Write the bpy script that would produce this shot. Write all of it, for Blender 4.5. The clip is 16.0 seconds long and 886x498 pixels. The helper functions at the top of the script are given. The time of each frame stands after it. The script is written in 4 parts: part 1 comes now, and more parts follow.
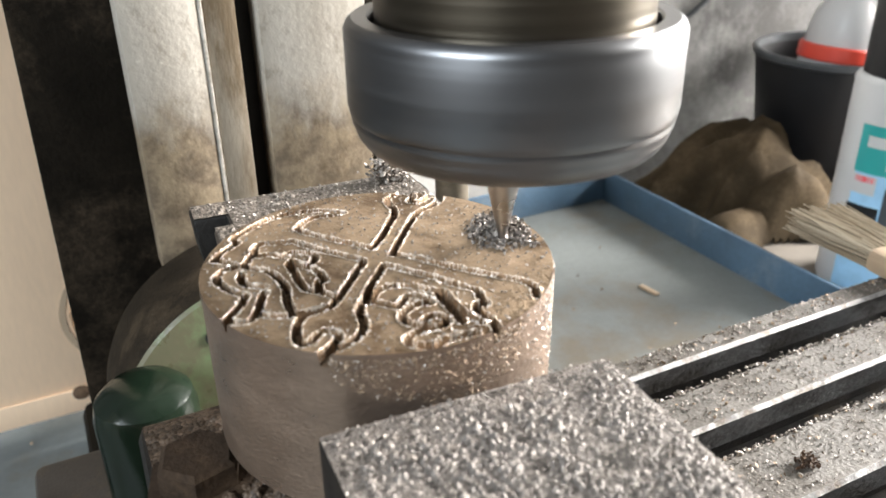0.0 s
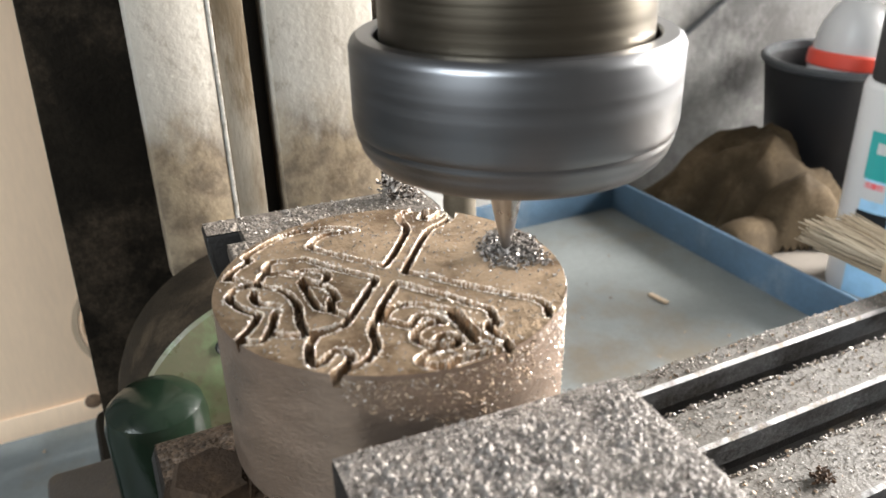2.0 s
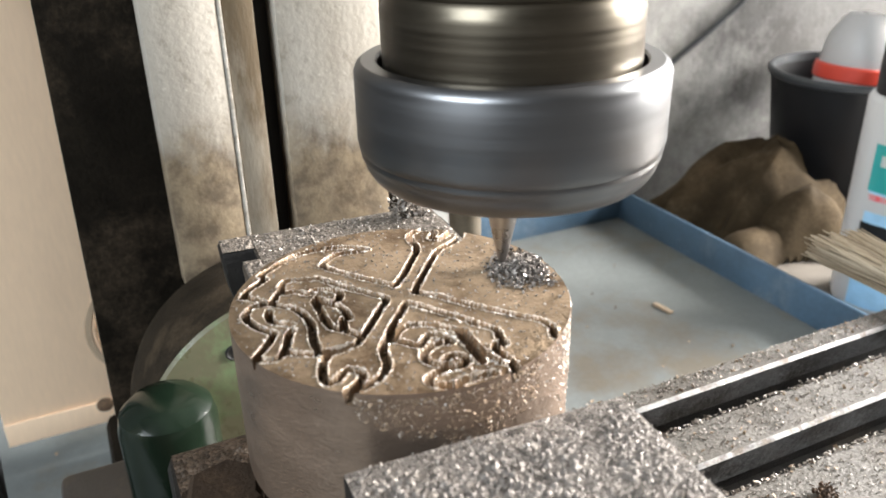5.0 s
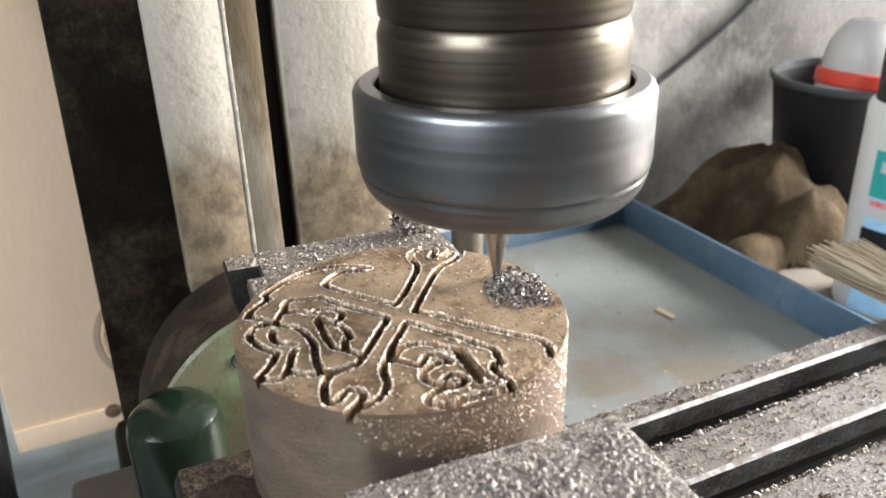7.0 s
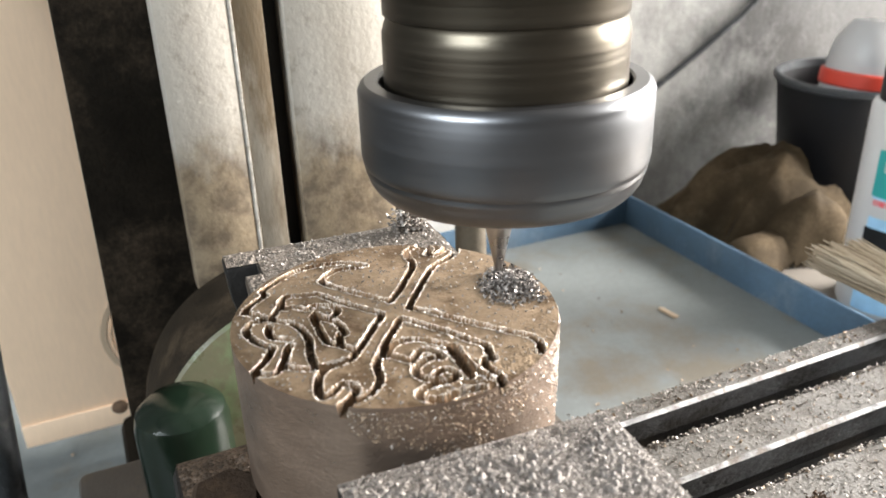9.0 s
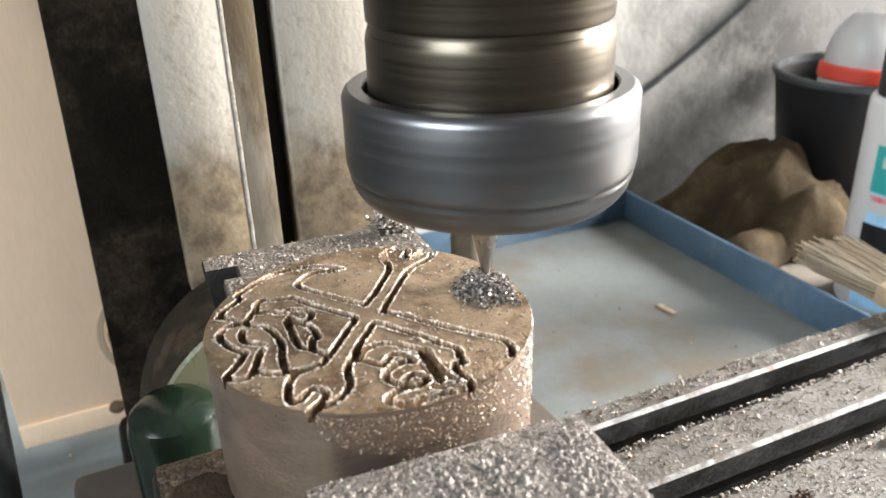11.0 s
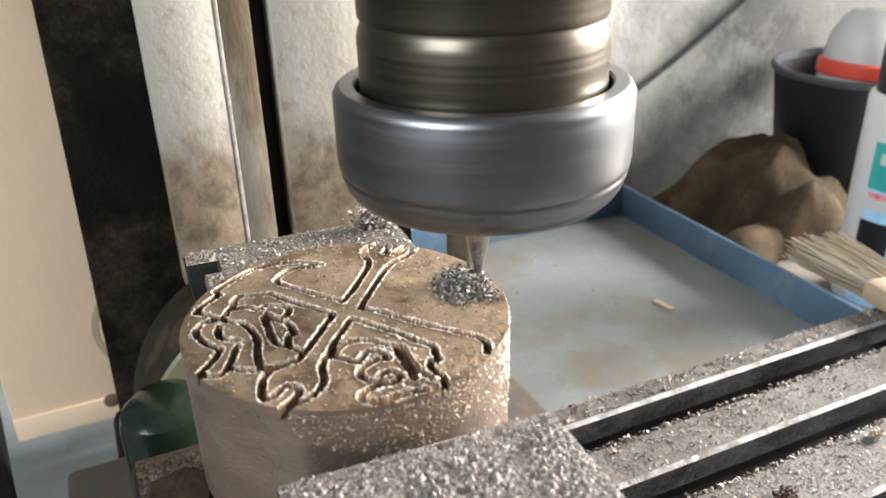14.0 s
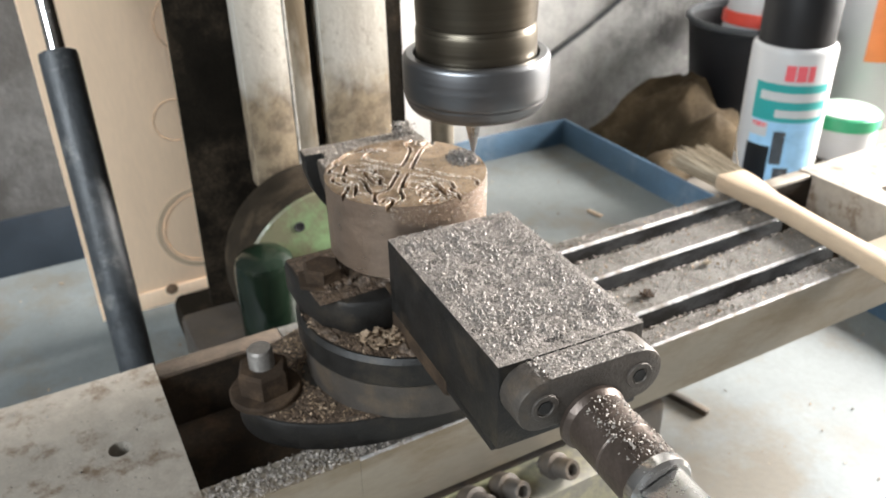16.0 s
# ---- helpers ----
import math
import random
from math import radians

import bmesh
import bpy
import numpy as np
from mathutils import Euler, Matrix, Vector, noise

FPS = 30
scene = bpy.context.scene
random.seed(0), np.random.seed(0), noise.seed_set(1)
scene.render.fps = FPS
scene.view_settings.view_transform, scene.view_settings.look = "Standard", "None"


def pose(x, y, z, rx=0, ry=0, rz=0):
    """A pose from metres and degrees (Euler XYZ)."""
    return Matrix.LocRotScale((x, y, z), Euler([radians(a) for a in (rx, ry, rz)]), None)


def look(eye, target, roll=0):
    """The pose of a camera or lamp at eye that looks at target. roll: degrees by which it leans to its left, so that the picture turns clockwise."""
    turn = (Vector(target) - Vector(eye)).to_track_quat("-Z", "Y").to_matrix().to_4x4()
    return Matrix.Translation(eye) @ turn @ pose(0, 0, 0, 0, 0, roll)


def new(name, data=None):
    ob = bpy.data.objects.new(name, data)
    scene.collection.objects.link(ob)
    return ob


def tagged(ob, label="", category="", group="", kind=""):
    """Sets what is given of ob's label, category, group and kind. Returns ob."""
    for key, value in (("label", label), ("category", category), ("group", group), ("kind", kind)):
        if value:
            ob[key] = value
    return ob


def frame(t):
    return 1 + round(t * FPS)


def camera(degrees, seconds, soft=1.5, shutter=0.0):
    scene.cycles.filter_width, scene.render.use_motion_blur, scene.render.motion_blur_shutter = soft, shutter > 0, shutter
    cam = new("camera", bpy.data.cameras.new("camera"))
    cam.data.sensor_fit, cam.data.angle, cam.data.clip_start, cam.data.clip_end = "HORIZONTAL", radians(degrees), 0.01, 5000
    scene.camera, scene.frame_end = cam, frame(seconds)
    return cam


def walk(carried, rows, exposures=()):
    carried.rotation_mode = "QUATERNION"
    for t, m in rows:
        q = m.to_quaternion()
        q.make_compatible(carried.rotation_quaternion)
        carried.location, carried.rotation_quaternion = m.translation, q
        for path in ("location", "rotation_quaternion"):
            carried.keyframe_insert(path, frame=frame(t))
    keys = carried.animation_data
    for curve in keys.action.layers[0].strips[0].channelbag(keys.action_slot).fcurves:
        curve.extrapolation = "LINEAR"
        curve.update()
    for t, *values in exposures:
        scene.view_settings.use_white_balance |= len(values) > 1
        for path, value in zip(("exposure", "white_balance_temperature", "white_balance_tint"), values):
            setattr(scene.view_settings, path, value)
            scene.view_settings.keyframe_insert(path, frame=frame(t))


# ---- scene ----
cam = camera(57.75, 16.0, shutter=0.4)
# seconds, eye, yaw, pitch, roll
ROWS = [
    (0.0, 0.0000, 0.0000, 0.1411, -26.81, -26.19, 0.83),
    (0.5, -0.0003, -0.0009, 0.1429, -26.63, -26.05, 1.11),
    (1.0, -0.0010, -0.0019, 0.1429, -26.47, -25.80, 1.17),
    (1.5, 0.0004, -0.0008, 0.1421, -26.36, -25.83, 1.15),
    (2.0, 0.0002, -0.0019, 0.1425, -26.20, -25.61, 1.28),
    (2.5, 0.0005, -0.0025, 0.1439, -26.03, -25.30, 1.16),
    (3.0, -0.0000, -0.0022, 0.1449, -25.86, -25.17, 1.21),
    (3.5, -0.0002, -0.0034, 0.1454, -25.75, -25.12, 1.19),
    (6.0, -0.0011, -0.0090, 0.1475, -25.19, -25.10, 1.44),
    (6.5, -0.0011, -0.0096, 0.1486, -25.12, -25.05, 1.62),
    (7.0, -0.0010, -0.0122, 0.1498, -25.12, -24.75, 1.53),
    (7.5, -0.0006, -0.0137, 0.1504, -25.07, -24.65, 1.52),
    (8.0, 0.0003, -0.0142, 0.1501, -25.04, -24.66, 1.61),
    (8.5, -0.0002, -0.0158, 0.1503, -24.95, -24.67, 1.55),
    (9.0, -0.0020, -0.0151, 0.1502, -24.76, -24.74, 1.53),
    (11.5, 0.0019, -0.0149, 0.1516, -24.79, -25.15, 1.87),
    (12.0, 0.0027, -0.0145, 0.1507, -24.72, -25.21, 1.90),
    (12.5, 0.0033, -0.0138, 0.1514, -24.63, -25.31, 1.92),
    (13.0, 0.0028, -0.0134, 0.1504, -24.49, -25.36, 1.96),
    (13.5, 0.0016, -0.0122, 0.1513, -24.60, -25.33, 1.89),
    (14.0, 0.0026, -0.0139, 0.1519, -24.79, -25.61, 1.51),
    (14.2, -0.0011, -0.0213, 0.1508, -24.92, -25.98, 1.48),
    (14.5, -0.0120, -0.0354, 0.1469, -25.56, -27.49, 1.36),
    (14.8, -0.0296, -0.0599, 0.1528, -26.09, -28.31, 1.47),
    (15.0, -0.0392, -0.0700, 0.1570, -26.54, -29.17, 1.45),
    (15.3, -0.0519, -0.0950, 0.1696, -27.66, -29.51, 1.08),
    (15.5, -0.0572, -0.1055, 0.1768, -28.34, -29.80, 0.99),
    (15.7, -0.0633, -0.1154, 0.1840, -28.44, -29.88, 1.04),
    (16.0, -0.0700, -0.1231, 0.1939, -28.43, -29.63, 1.14),
]
walk(cam, [(t, pose(x, y, z, 90 + pitch, roll, yaw)) for t, x, y, z, yaw, pitch, roll in ROWS], exposures=[(0.0, 0.05), (14.2, 0.05), (15.3, 0.1), (16.0, 0.14)])

# how far the table has been fed by then: seconds, millimetres along x and y
FEED = [
    (0.0, 0.01, -0.17),
    (0.5, 0.04, -0.76),
    (1.0, 0.12, -1.49),
    (1.5, 0.16, -1.99),
    (2.0, 0.09, -2.8),
    (2.5, 0.13, -3.28),
    (3.0, 0.11, -3.71),
    (3.5, 0.23, -3.98),
    (6.0, 0.12, -7.65),
    (6.5, -0.02, -8.14),
    (7.0, -0.37, -8.67),
    (7.5, -0.83, -9.11),
    (8.0, -1.37, -9.34),
    (8.5, -1.86, -9.37),
    (9.0, -2.14, -9.01),
    (11.5, -3.9, -7.04),
    (12.0, -4.18, -6.86),
    (12.5, -4.53, -6.62),
    (13.0, -4.85, -6.36),
    (13.5, -5.16, -5.88),
    (14.0, -5.21, -5.14),
    (14.5, -5.43, -4.75),
    (15.0, -6.01, -5.06),
    (15.5, -6.62, -5.35),
    (16.0, -6.93, -5.3),
]

# ---- light ----
world = bpy.data.worlds.new("sky")
scene.world = world
world.use_nodes = True
wn = world.node_tree.nodes
sky = wn.new("ShaderNodeTexSky")
sky.sky_type, sky.sun_disc, sky.sun_elevation, sky.sun_rotation = "NISHITA", False, radians(38), radians(100)
world.node_tree.links.new(sky.outputs[0], wn["Background"].inputs[0])
wn["Background"].inputs[1].default_value = 0.12


def window_light(name, m, w, h, power, colour):
    data = bpy.data.lights.new(name, "AREA")
    data.shape, data.size, data.size_y, data.energy, data.color = "RECTANGLE", w, h, power, colour
    ob = new(name, data)
    ob.matrix_world = m
    return ob


window_light("window_light", look((1.80, 0.06, 0.56), (0.05, 0.12, 0.05)), 0.80, 0.75, 218, (1.0, 0.965, 0.925))
window_light("roof_light", look((-1.50, -0.62, 1.08), (0.0, 0.25, 0.0)), 1.05, 0.75, 50, (0.86, 0.94, 1.0))
cam.data.dof.use_dof, cam.data.dof.focus_distance, cam.data.dof.aperture_fstop = True, 0.168, 34


# ---- materials ----
def material(name, base, rough=0.6, metal=0.0, vary=0.25, scale=60.0, bump=0.2, fine=900.0, second=None, amount=0.5, spec=0.5, coat=0.0, stretch=None):
    """Base colour broken up at two scales, with fine relief. second: a stain colour over part of the surface."""
    mat = bpy.data.materials.new(name)
    mat.use_nodes = True
    nt = mat.node_tree
    n, l = nt.nodes, nt.links
    b = n["Principled BSDF"]
    b.inputs["Metallic"].default_value = metal
    b.inputs["Specular IOR Level"].default_value = spec
    b.inputs["Coat Weight"].default_value = coat
    co = n.new("ShaderNodeTexCoord")
    src = co.outputs["Object"]
    if stretch:
        mp = n.new("ShaderNodeMapping")
        mp.inputs["Scale"].default_value = stretch
        l.new(src, mp.inputs[0])
        src = mp.outputs[0]

    def tex(s, detail=5.0, r=0.6):
        t = n.new("ShaderNodeTexNoise")
        t.inputs["Scale"].default_value, t.inputs["Detail"].default_value, t.inputs["Roughness"].default_value = s, detail, r
        l.new(src, t.inputs["Vector"])
        return t.outputs["Fac"]

    def ramp(fac, lo, hi, a=0.0, c=1.0):
        m = n.new("ShaderNodeMapRange")
        for i, v in enumerate((lo, hi, a, c)):
            m.inputs[i + 1].default_value = v
        l.new(fac, m.inputs[0])
        return m.outputs[0]

    def mix(f, a, c, mode="MIX"):
        m = n.new("ShaderNodeMix")
        m.data_type, m.blend_type = "RGBA", mode
        for i, v in ((0, f), (6, a), (7, c)):
            if isinstance(v, (float, int)):
                m.inputs[i].default_value = v
            elif isinstance(v, tuple):
                m.inputs[i].default_value = (*v, 1)
            else:
                l.new(v, m.inputs[i])
        return m.outputs[2]

    big, small = tex(scale), tex(fine, 3.0)
    lo = tuple(max(0.0, c * (1 - vary)) for c in base)
    hi = tuple(min(1.0, c * (1 + vary)) for c in base)
    col = mix(ramp(big, 0.3, 0.7), lo, hi)
    if second:
        col = mix(ramp(tex(scale * 0.45, 8.0, 0.7), 0.62 - 0.3 * amount, 0.72 - 0.25 * amount), col, second)
    col = mix(ramp(small, 0.35, 0.65, 0.0, vary), col, tuple(c * 0.45 for c in base))
    l.new(col, b.inputs["Base Color"])
    l.new(ramp(big, 0.3, 0.7, max(0.03, rough - 0.1), min(1.0, rough + 0.1)), b.inputs["Roughness"])
    if bump:
        bp = n.new("ShaderNodeBump")
        bp.inputs["Strength"].default_value, bp.inputs["Distance"].default_value = bump, 0.0006
        l.new(small, bp.inputs["Height"])
        l.new(bp.outputs[0], b.inputs["Normal"])
    return mat


M = {
    "bronze": material("machined_bronze", (0.315, 0.228, 0.150), 0.46, 0.4, 0.2, 140, 0.22, 1100, (0.125, 0.08, 0.046), 0.55, spec=0.1),
    "fresh_cut": material("fresh_cut_bronze", (0.32, 0.205, 0.12), 0.36, 0.6, 0.25, 500, 0.3, 1500, (0.16, 0.10, 0.06), 0.4),
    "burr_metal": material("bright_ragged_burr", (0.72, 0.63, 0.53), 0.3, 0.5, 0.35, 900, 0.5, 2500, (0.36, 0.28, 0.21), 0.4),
    "groove_floor": material("dusty_shaded_groove_floor", (0.20, 0.14, 0.09), 0.6, 0.2, 0.4, 700, 0.6, 1800, (0.09, 0.06, 0.035), 0.45),
    "bronze_side": material("turned_bronze", (0.30, 0.222, 0.170), 0.36, 0.75, 0.16, 120, 0.35, 900, (0.27, 0.20, 0.155), 0.4, stretch=(1, 1, 2.2)),
    "iron": material("dusty_cast_iron", (0.082, 0.07, 0.06), 0.52, 0.35, 0.3, 90, 0.35, 1300, (0.125, 0.094, 0.066), 0.45),
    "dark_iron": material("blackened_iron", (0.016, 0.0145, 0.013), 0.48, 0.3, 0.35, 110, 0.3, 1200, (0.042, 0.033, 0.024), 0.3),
    "rust_iron": material("dusty_brown_iron", (0.045, 0.03, 0.02), 0.85, 0.1, 0.35, 130, 0.6, 1100, (0.085, 0.055, 0.034), 0.5, spec=0.2),
    "bed_dust": material("dusty_bed_top", (0.145, 0.135, 0.122), 0.6, 0.2, 0.35, 130, 0.6, 800, (0.09, 0.078, 0.065), 0.5),
    "front_iron": material("oiled_front_iron", (0.265, 0.230, 0.182), 0.42, 0.3, 0.14, 50, 0.1, 700, (0.20, 0.155, 0.10), 0.4, stretch=(0.3, 1, 1)),
    "rim_dirt": material("brown_caked_edge", (0.105, 0.075, 0.052), 0.85, 0.0, 0.4, 130, 0.8, 900, (0.06, 0.042, 0.028), 0.45),
    "screw": material("browned_screw_steel", (0.105, 0.08, 0.066), 0.36, 0.6, 0.3, 90, 0.2, 900, (0.05, 0.034, 0.026), 0.4),
    "post": material("dusty_brown_post", (0.16, 0.135, 0.10), 0.5, 0.3, 0.25, 70, 0.2, 700, (0.10, 0.08, 0.055), 0.4),
    "stud": material("worn_stud_steel", (0.22, 0.20, 0.18), 0.45, 0.4, 0.3, 200, 0.3, 900),
    "trough": material("shaded_trough_dirt", (0.016, 0.011, 0.007), 0.8, 0.0, 0.4, 130, 0.6, 1000, (0.035, 0.023, 0.013), 0.4, spec=0.15),
    "table_iron": material("ground_table_iron", (0.245, 0.218, 0.182), 0.5, 0.4, 0.25, 110, 0.3, 1000, (0.15, 0.112, 0.08), 0.55),
    "slot_wall": material("shaded_grey_slot", (0.10, 0.102, 0.105), 0.5, 0.3, 0.4, 160, 0.6, 900, (0.03, 0.027, 0.024), 0.55, stretch=(0.5, 1, 1)),
    "steel": material("spindle_steel", (0.185, 0.188, 0.195), 0.36, 1.0, 0.05, 40, 0.0, 900, stretch=(0.05, 0.05, 8)),
    "shaft": material("oily_spindle_steel", (0.125, 0.108, 0.083), 0.34, 1.0, 0.16, 60, 0.0, 900, stretch=(0.05, 0.05, 9)),
    "plate": material("stained_end_plate", (0.34, 0.305, 0.26), 0.5, 0.2, 0.15, 150, 0.35, 900, (0.15, 0.105, 0.07), 0.3),
    "bright_steel": material("bright_steel", (0.62, 0.61, 0.60), 0.22, 1.0, 0.08, 60, 0.03),
    "worn_edge": material("worn_lit_edge", (0.46, 0.455, 0.45), 0.45, 0.4, 0.4, 260, 0.4, 900, (0.22, 0.18, 0.145), 0.45),
    "ridge": material("pale_worn_ridge", (0.62, 0.58, 0.52), 0.5, 0.0, 0.3, 220, 0.4, 800, (0.34, 0.29, 0.23), 0.5),
    "carbide": material("grey_carbide", (0.40, 0.38, 0.36), 0.32, 1.0, 0.1, 200, 0.05),
    "flank": material("oil_browned_way", (0.40, 0.35, 0.28), 0.5, 0.2, 0.2, 60, 0.3, 700, (0.17, 0.125, 0.075), 0.45, stretch=(1, 1, 0.3)),
    "column": material("dirty_column_paint", (0.012, 0.0095, 0.0065), 0.75, 0.0, 0.5, 55, 0.6, 600, (0.046, 0.034, 0.023), 0.38, spec=0.08),
    # black that stands for the shade inside holes and recesses
    "black": material("recess_shade_black", (0.012, 0.011, 0.010), 0.7, 0.0, 0.3, 60, 0.2),
    "green": material("green_enamel", (0.19, 0.275, 0.135), 0.34, 0.0, 0.2, 70, 0.1, 500, (0.16, 0.145, 0.09), 0.72, coat=0.2),
    "dark_green": material("dark_green_enamel", (0.006, 0.012, 0.007), 0.16, 0.0, 0.3, 60, 0.15, 600, (0.02, 0.026, 0.016), 0.3, spec=0.5),
    "rim_brown": material("brown_rim_dust", (0.026, 0.019, 0.012), 0.85, 0.0, 0.4, 120, 0.6, 900, (0.06, 0.043, 0.027), 0.4, spec=0.15),
    "knot": material("brown_knot", (0.16, 0.10, 0.06), 0.7, 0.0, 0.4, 300, 0.0),
    "stain": material("brown_ring_stain", (0.66, 0.45, 0.29), 0.7, 0.0, 0.3, 200, 0.0),
    "wood": material("pale_plywood", (0.92, 0.68, 0.475), 0.6, 0.0, 0.08, 14, 0.12, 500, (0.86, 0.62, 0.43), 0.45, stretch=(1, 1, 0.25)),
    "brush_wood": material("pale_beech", (0.46, 0.35, 0.245), 0.5, 0.0, 0.14, 40, 0.1, 800, stretch=(1, 0.2, 1)),
    "rubber": material("black_rubber", (0.045, 0.05, 0.055), 0.42, 0.0, 0.3, 160, 0.7, 500, (0.15, 0.15, 0.147), 0.2),
    "tray": material("grey_tray_floor", (0.165, 0.182, 0.182), 0.6, 0.0, 0.16, 16, 0.25, 300, (0.145, 0.128, 0.10), 0.45),
    "blue": material("blue_tray_paint", (0.075, 0.135, 0.205), 0.45, 0.0, 0.2, 25, 0.1, 300, (0.16, 0.21, 0.26), 0.25),
    "navy": material("shaded_navy_paint", (0.007, 0.014, 0.023), 0.6, 0.0, 0.3, 25, 0.1, 300, (0.03, 0.032, 0.034), 0.3),
    "plaster": material("grey_plaster", (0.095, 0.092, 0.088), 0.85, 0.0, 0.3, 26, 1.0, 160, (0.05, 0.047, 0.043), 0.45),
    "bench": material("dark_bench_top", (0.13, 0.112, 0.092), 0.8, 0.0, 0.15, 20, 0.2, 300),
    "room": material("room_paint", (0.10, 0.098, 0.095), 0.9, 0.0, 0.1, 4, 0.1, 60),
    "cloth": material("brown_suede", (0.050, 0.036, 0.021), 0.95, 0.0, 0.35, 34, 0.7, 400, (0.090, 0.066, 0.040), 0.45, spec=0.1),
    "white": material("white_plastic", (0.45, 0.45, 0.45), 0.35, 0.0, 0.03, 40, 0.02),
    "red": material("red_plastic", (0.62, 0.06, 0.035), 0.4, 0.0, 0.08, 40, 0.02),
    "teal": material("teal_print", (0.02, 0.28, 0.27), 0.35, 0.0, 0.05, 40, 0.0),
    "pale_blue": material("pale_blue_print", (0.30, 0.52, 0.72), 0.35, 0.0, 0.15, 60, 0.0),
    "print_red": material("red_print", (0.65, 0.10, 0.12), 0.35, 0.0, 0.05, 40, 0.0),
    "black_plastic": material("black_plastic", (0.008, 0.008, 0.009), 0.45, 0.0, 0.1, 40, 0.02, spec=0.3),
    "lid_green": material("green_plastic", (0.03, 0.30, 0.14), 0.4, 0.0, 0.1, 40, 0.02),
    "pale_green": material("pale_green_plastic", (0.36, 0.46, 0.39), 0.5, 0.0, 0.1, 40, 0.02),
    "orange": material("orange_print", (0.75, 0.22, 0.06), 0.45, 0.0, 0.1, 40, 0.02),
    "yellow": material("faded_yellow_paint", (0.33, 0.31, 0.19), 0.6, 0.0, 0.25, 60, 0.2, 500, (0.17, 0.155, 0.13), 0.6),
}


def island_material(name, dark, light, rough, metal):
    """Every loose piece takes its own tone between dark and light."""
    mat = bpy.data.materials.new(name)
    mat.use_nodes = True
    n, l = mat.node_tree.nodes, mat.node_tree.links
    b = n["Principled BSDF"]
    g = n.new("ShaderNodeNewGeometry")
    r = n.new("ShaderNodeValToRGB")
    r.color_ramp.elements[0].color, r.color_ramp.elements[1].color = (*dark, 1), (*light, 1)
    l.new(g.outputs["Random Per Island"], r.inputs[0])
    l.new(r.outputs[0], b.inputs["Base Color"])
    b.inputs["Roughness"].default_value, b.inputs["Metallic"].default_value = rough, metal
    return mat


M["chip"] = island_material("bronze_chip", (0.11, 0.093, 0.08), (0.42, 0.375, 0.33), 0.5, 0.1)
M["heap_chip"] = island_material("dark_fresh_chip", (0.05, 0.04, 0.033), (0.40, 0.36, 0.33), 0.4, 0.4)
M["rust"] = island_material("rusty_dirt", (0.03, 0.018, 0.011), (0.12, 0.07, 0.04), 0.9, 0.0)
M["burr"] = island_material("bright_burr", (0.45, 0.37, 0.30), (0.95, 0.90, 0.84), 0.3, 0.2)
M["dust"] = island_material("brown_swarf", (0.16, 0.11, 0.07), (0.42, 0.31, 0.21), 0.6, 0.3)
M["bristle"] = island_material("pale_bristle", (0.16, 0.12, 0.075), (0.50, 0.43, 0.33), 0.6, 0.0)


def grit_material(name, dark, light, cell):
    """A caked layer of fine grains, each with its own tone."""
    mat = bpy.data.materials.new(name)
    mat.use_nodes = True
    n, l = mat.node_tree.nodes, mat.node_tree.links
    b = n["Principled BSDF"]
    co = n.new("ShaderNodeTexCoord")
    v = n.new("ShaderNodeTexVoronoi")
    v.inputs["Scale"].default_value = 1.0 / cell
    l.new(co.outputs["Object"], v.inputs["Vector"])
    bw = n.new("ShaderNodeSeparateColor")
    l.new(v.outputs["Color"], bw.inputs[0])
    r = n.new("ShaderNodeValToRGB")
    r.color_ramp.elements[0].color, r.color_ramp.elements[1].color = (*dark, 1), (*light, 1)
    l.new(bw.outputs[0], r.inputs[0])
    big = n.new("ShaderNodeTexNoise")
    big.inputs["Scale"].default_value = 90
    l.new(co.outputs["Object"], big.inputs["Vector"])
    mx = n.new("ShaderNodeMix")
    mx.data_type, mx.blend_type = "RGBA", "MULTIPLY"
    mx.inputs[0].default_value = 0.6
    l.new(r.outputs[0], mx.inputs[6])
    l.new(big.outputs["Fac"], mx.inputs[7])
    l.new(mx.outputs[2], b.inputs["Base Color"])
    b.inputs["Roughness"].default_value, b.inputs["Metallic"].default_value = 0.55, 0.15
    bp = n.new("ShaderNodeBump")
    bp.inputs["Strength"].default_value, bp.inputs["Distance"].default_value, bp.invert = 0.9, cell * 0.5, True
    l.new(v.outputs["Distance"], bp.inputs["Height"])
    l.new(bp.outputs[0], b.inputs["Normal"])
    return mat


M["grit"] = grit_material("caked_grit", (0.14, 0.12, 0.105), (0.38, 0.335, 0.30), 0.00048)
M["brown_grit"] = grit_material("caked_brown_dust", (0.05, 0.033, 0.021), (0.19, 0.13, 0.088), 0.0008)
M["dark_grit"] = grit_material("caked_dark_grit", (0.11, 0.09, 0.073), (0.29, 0.245, 0.205), 0.0005)


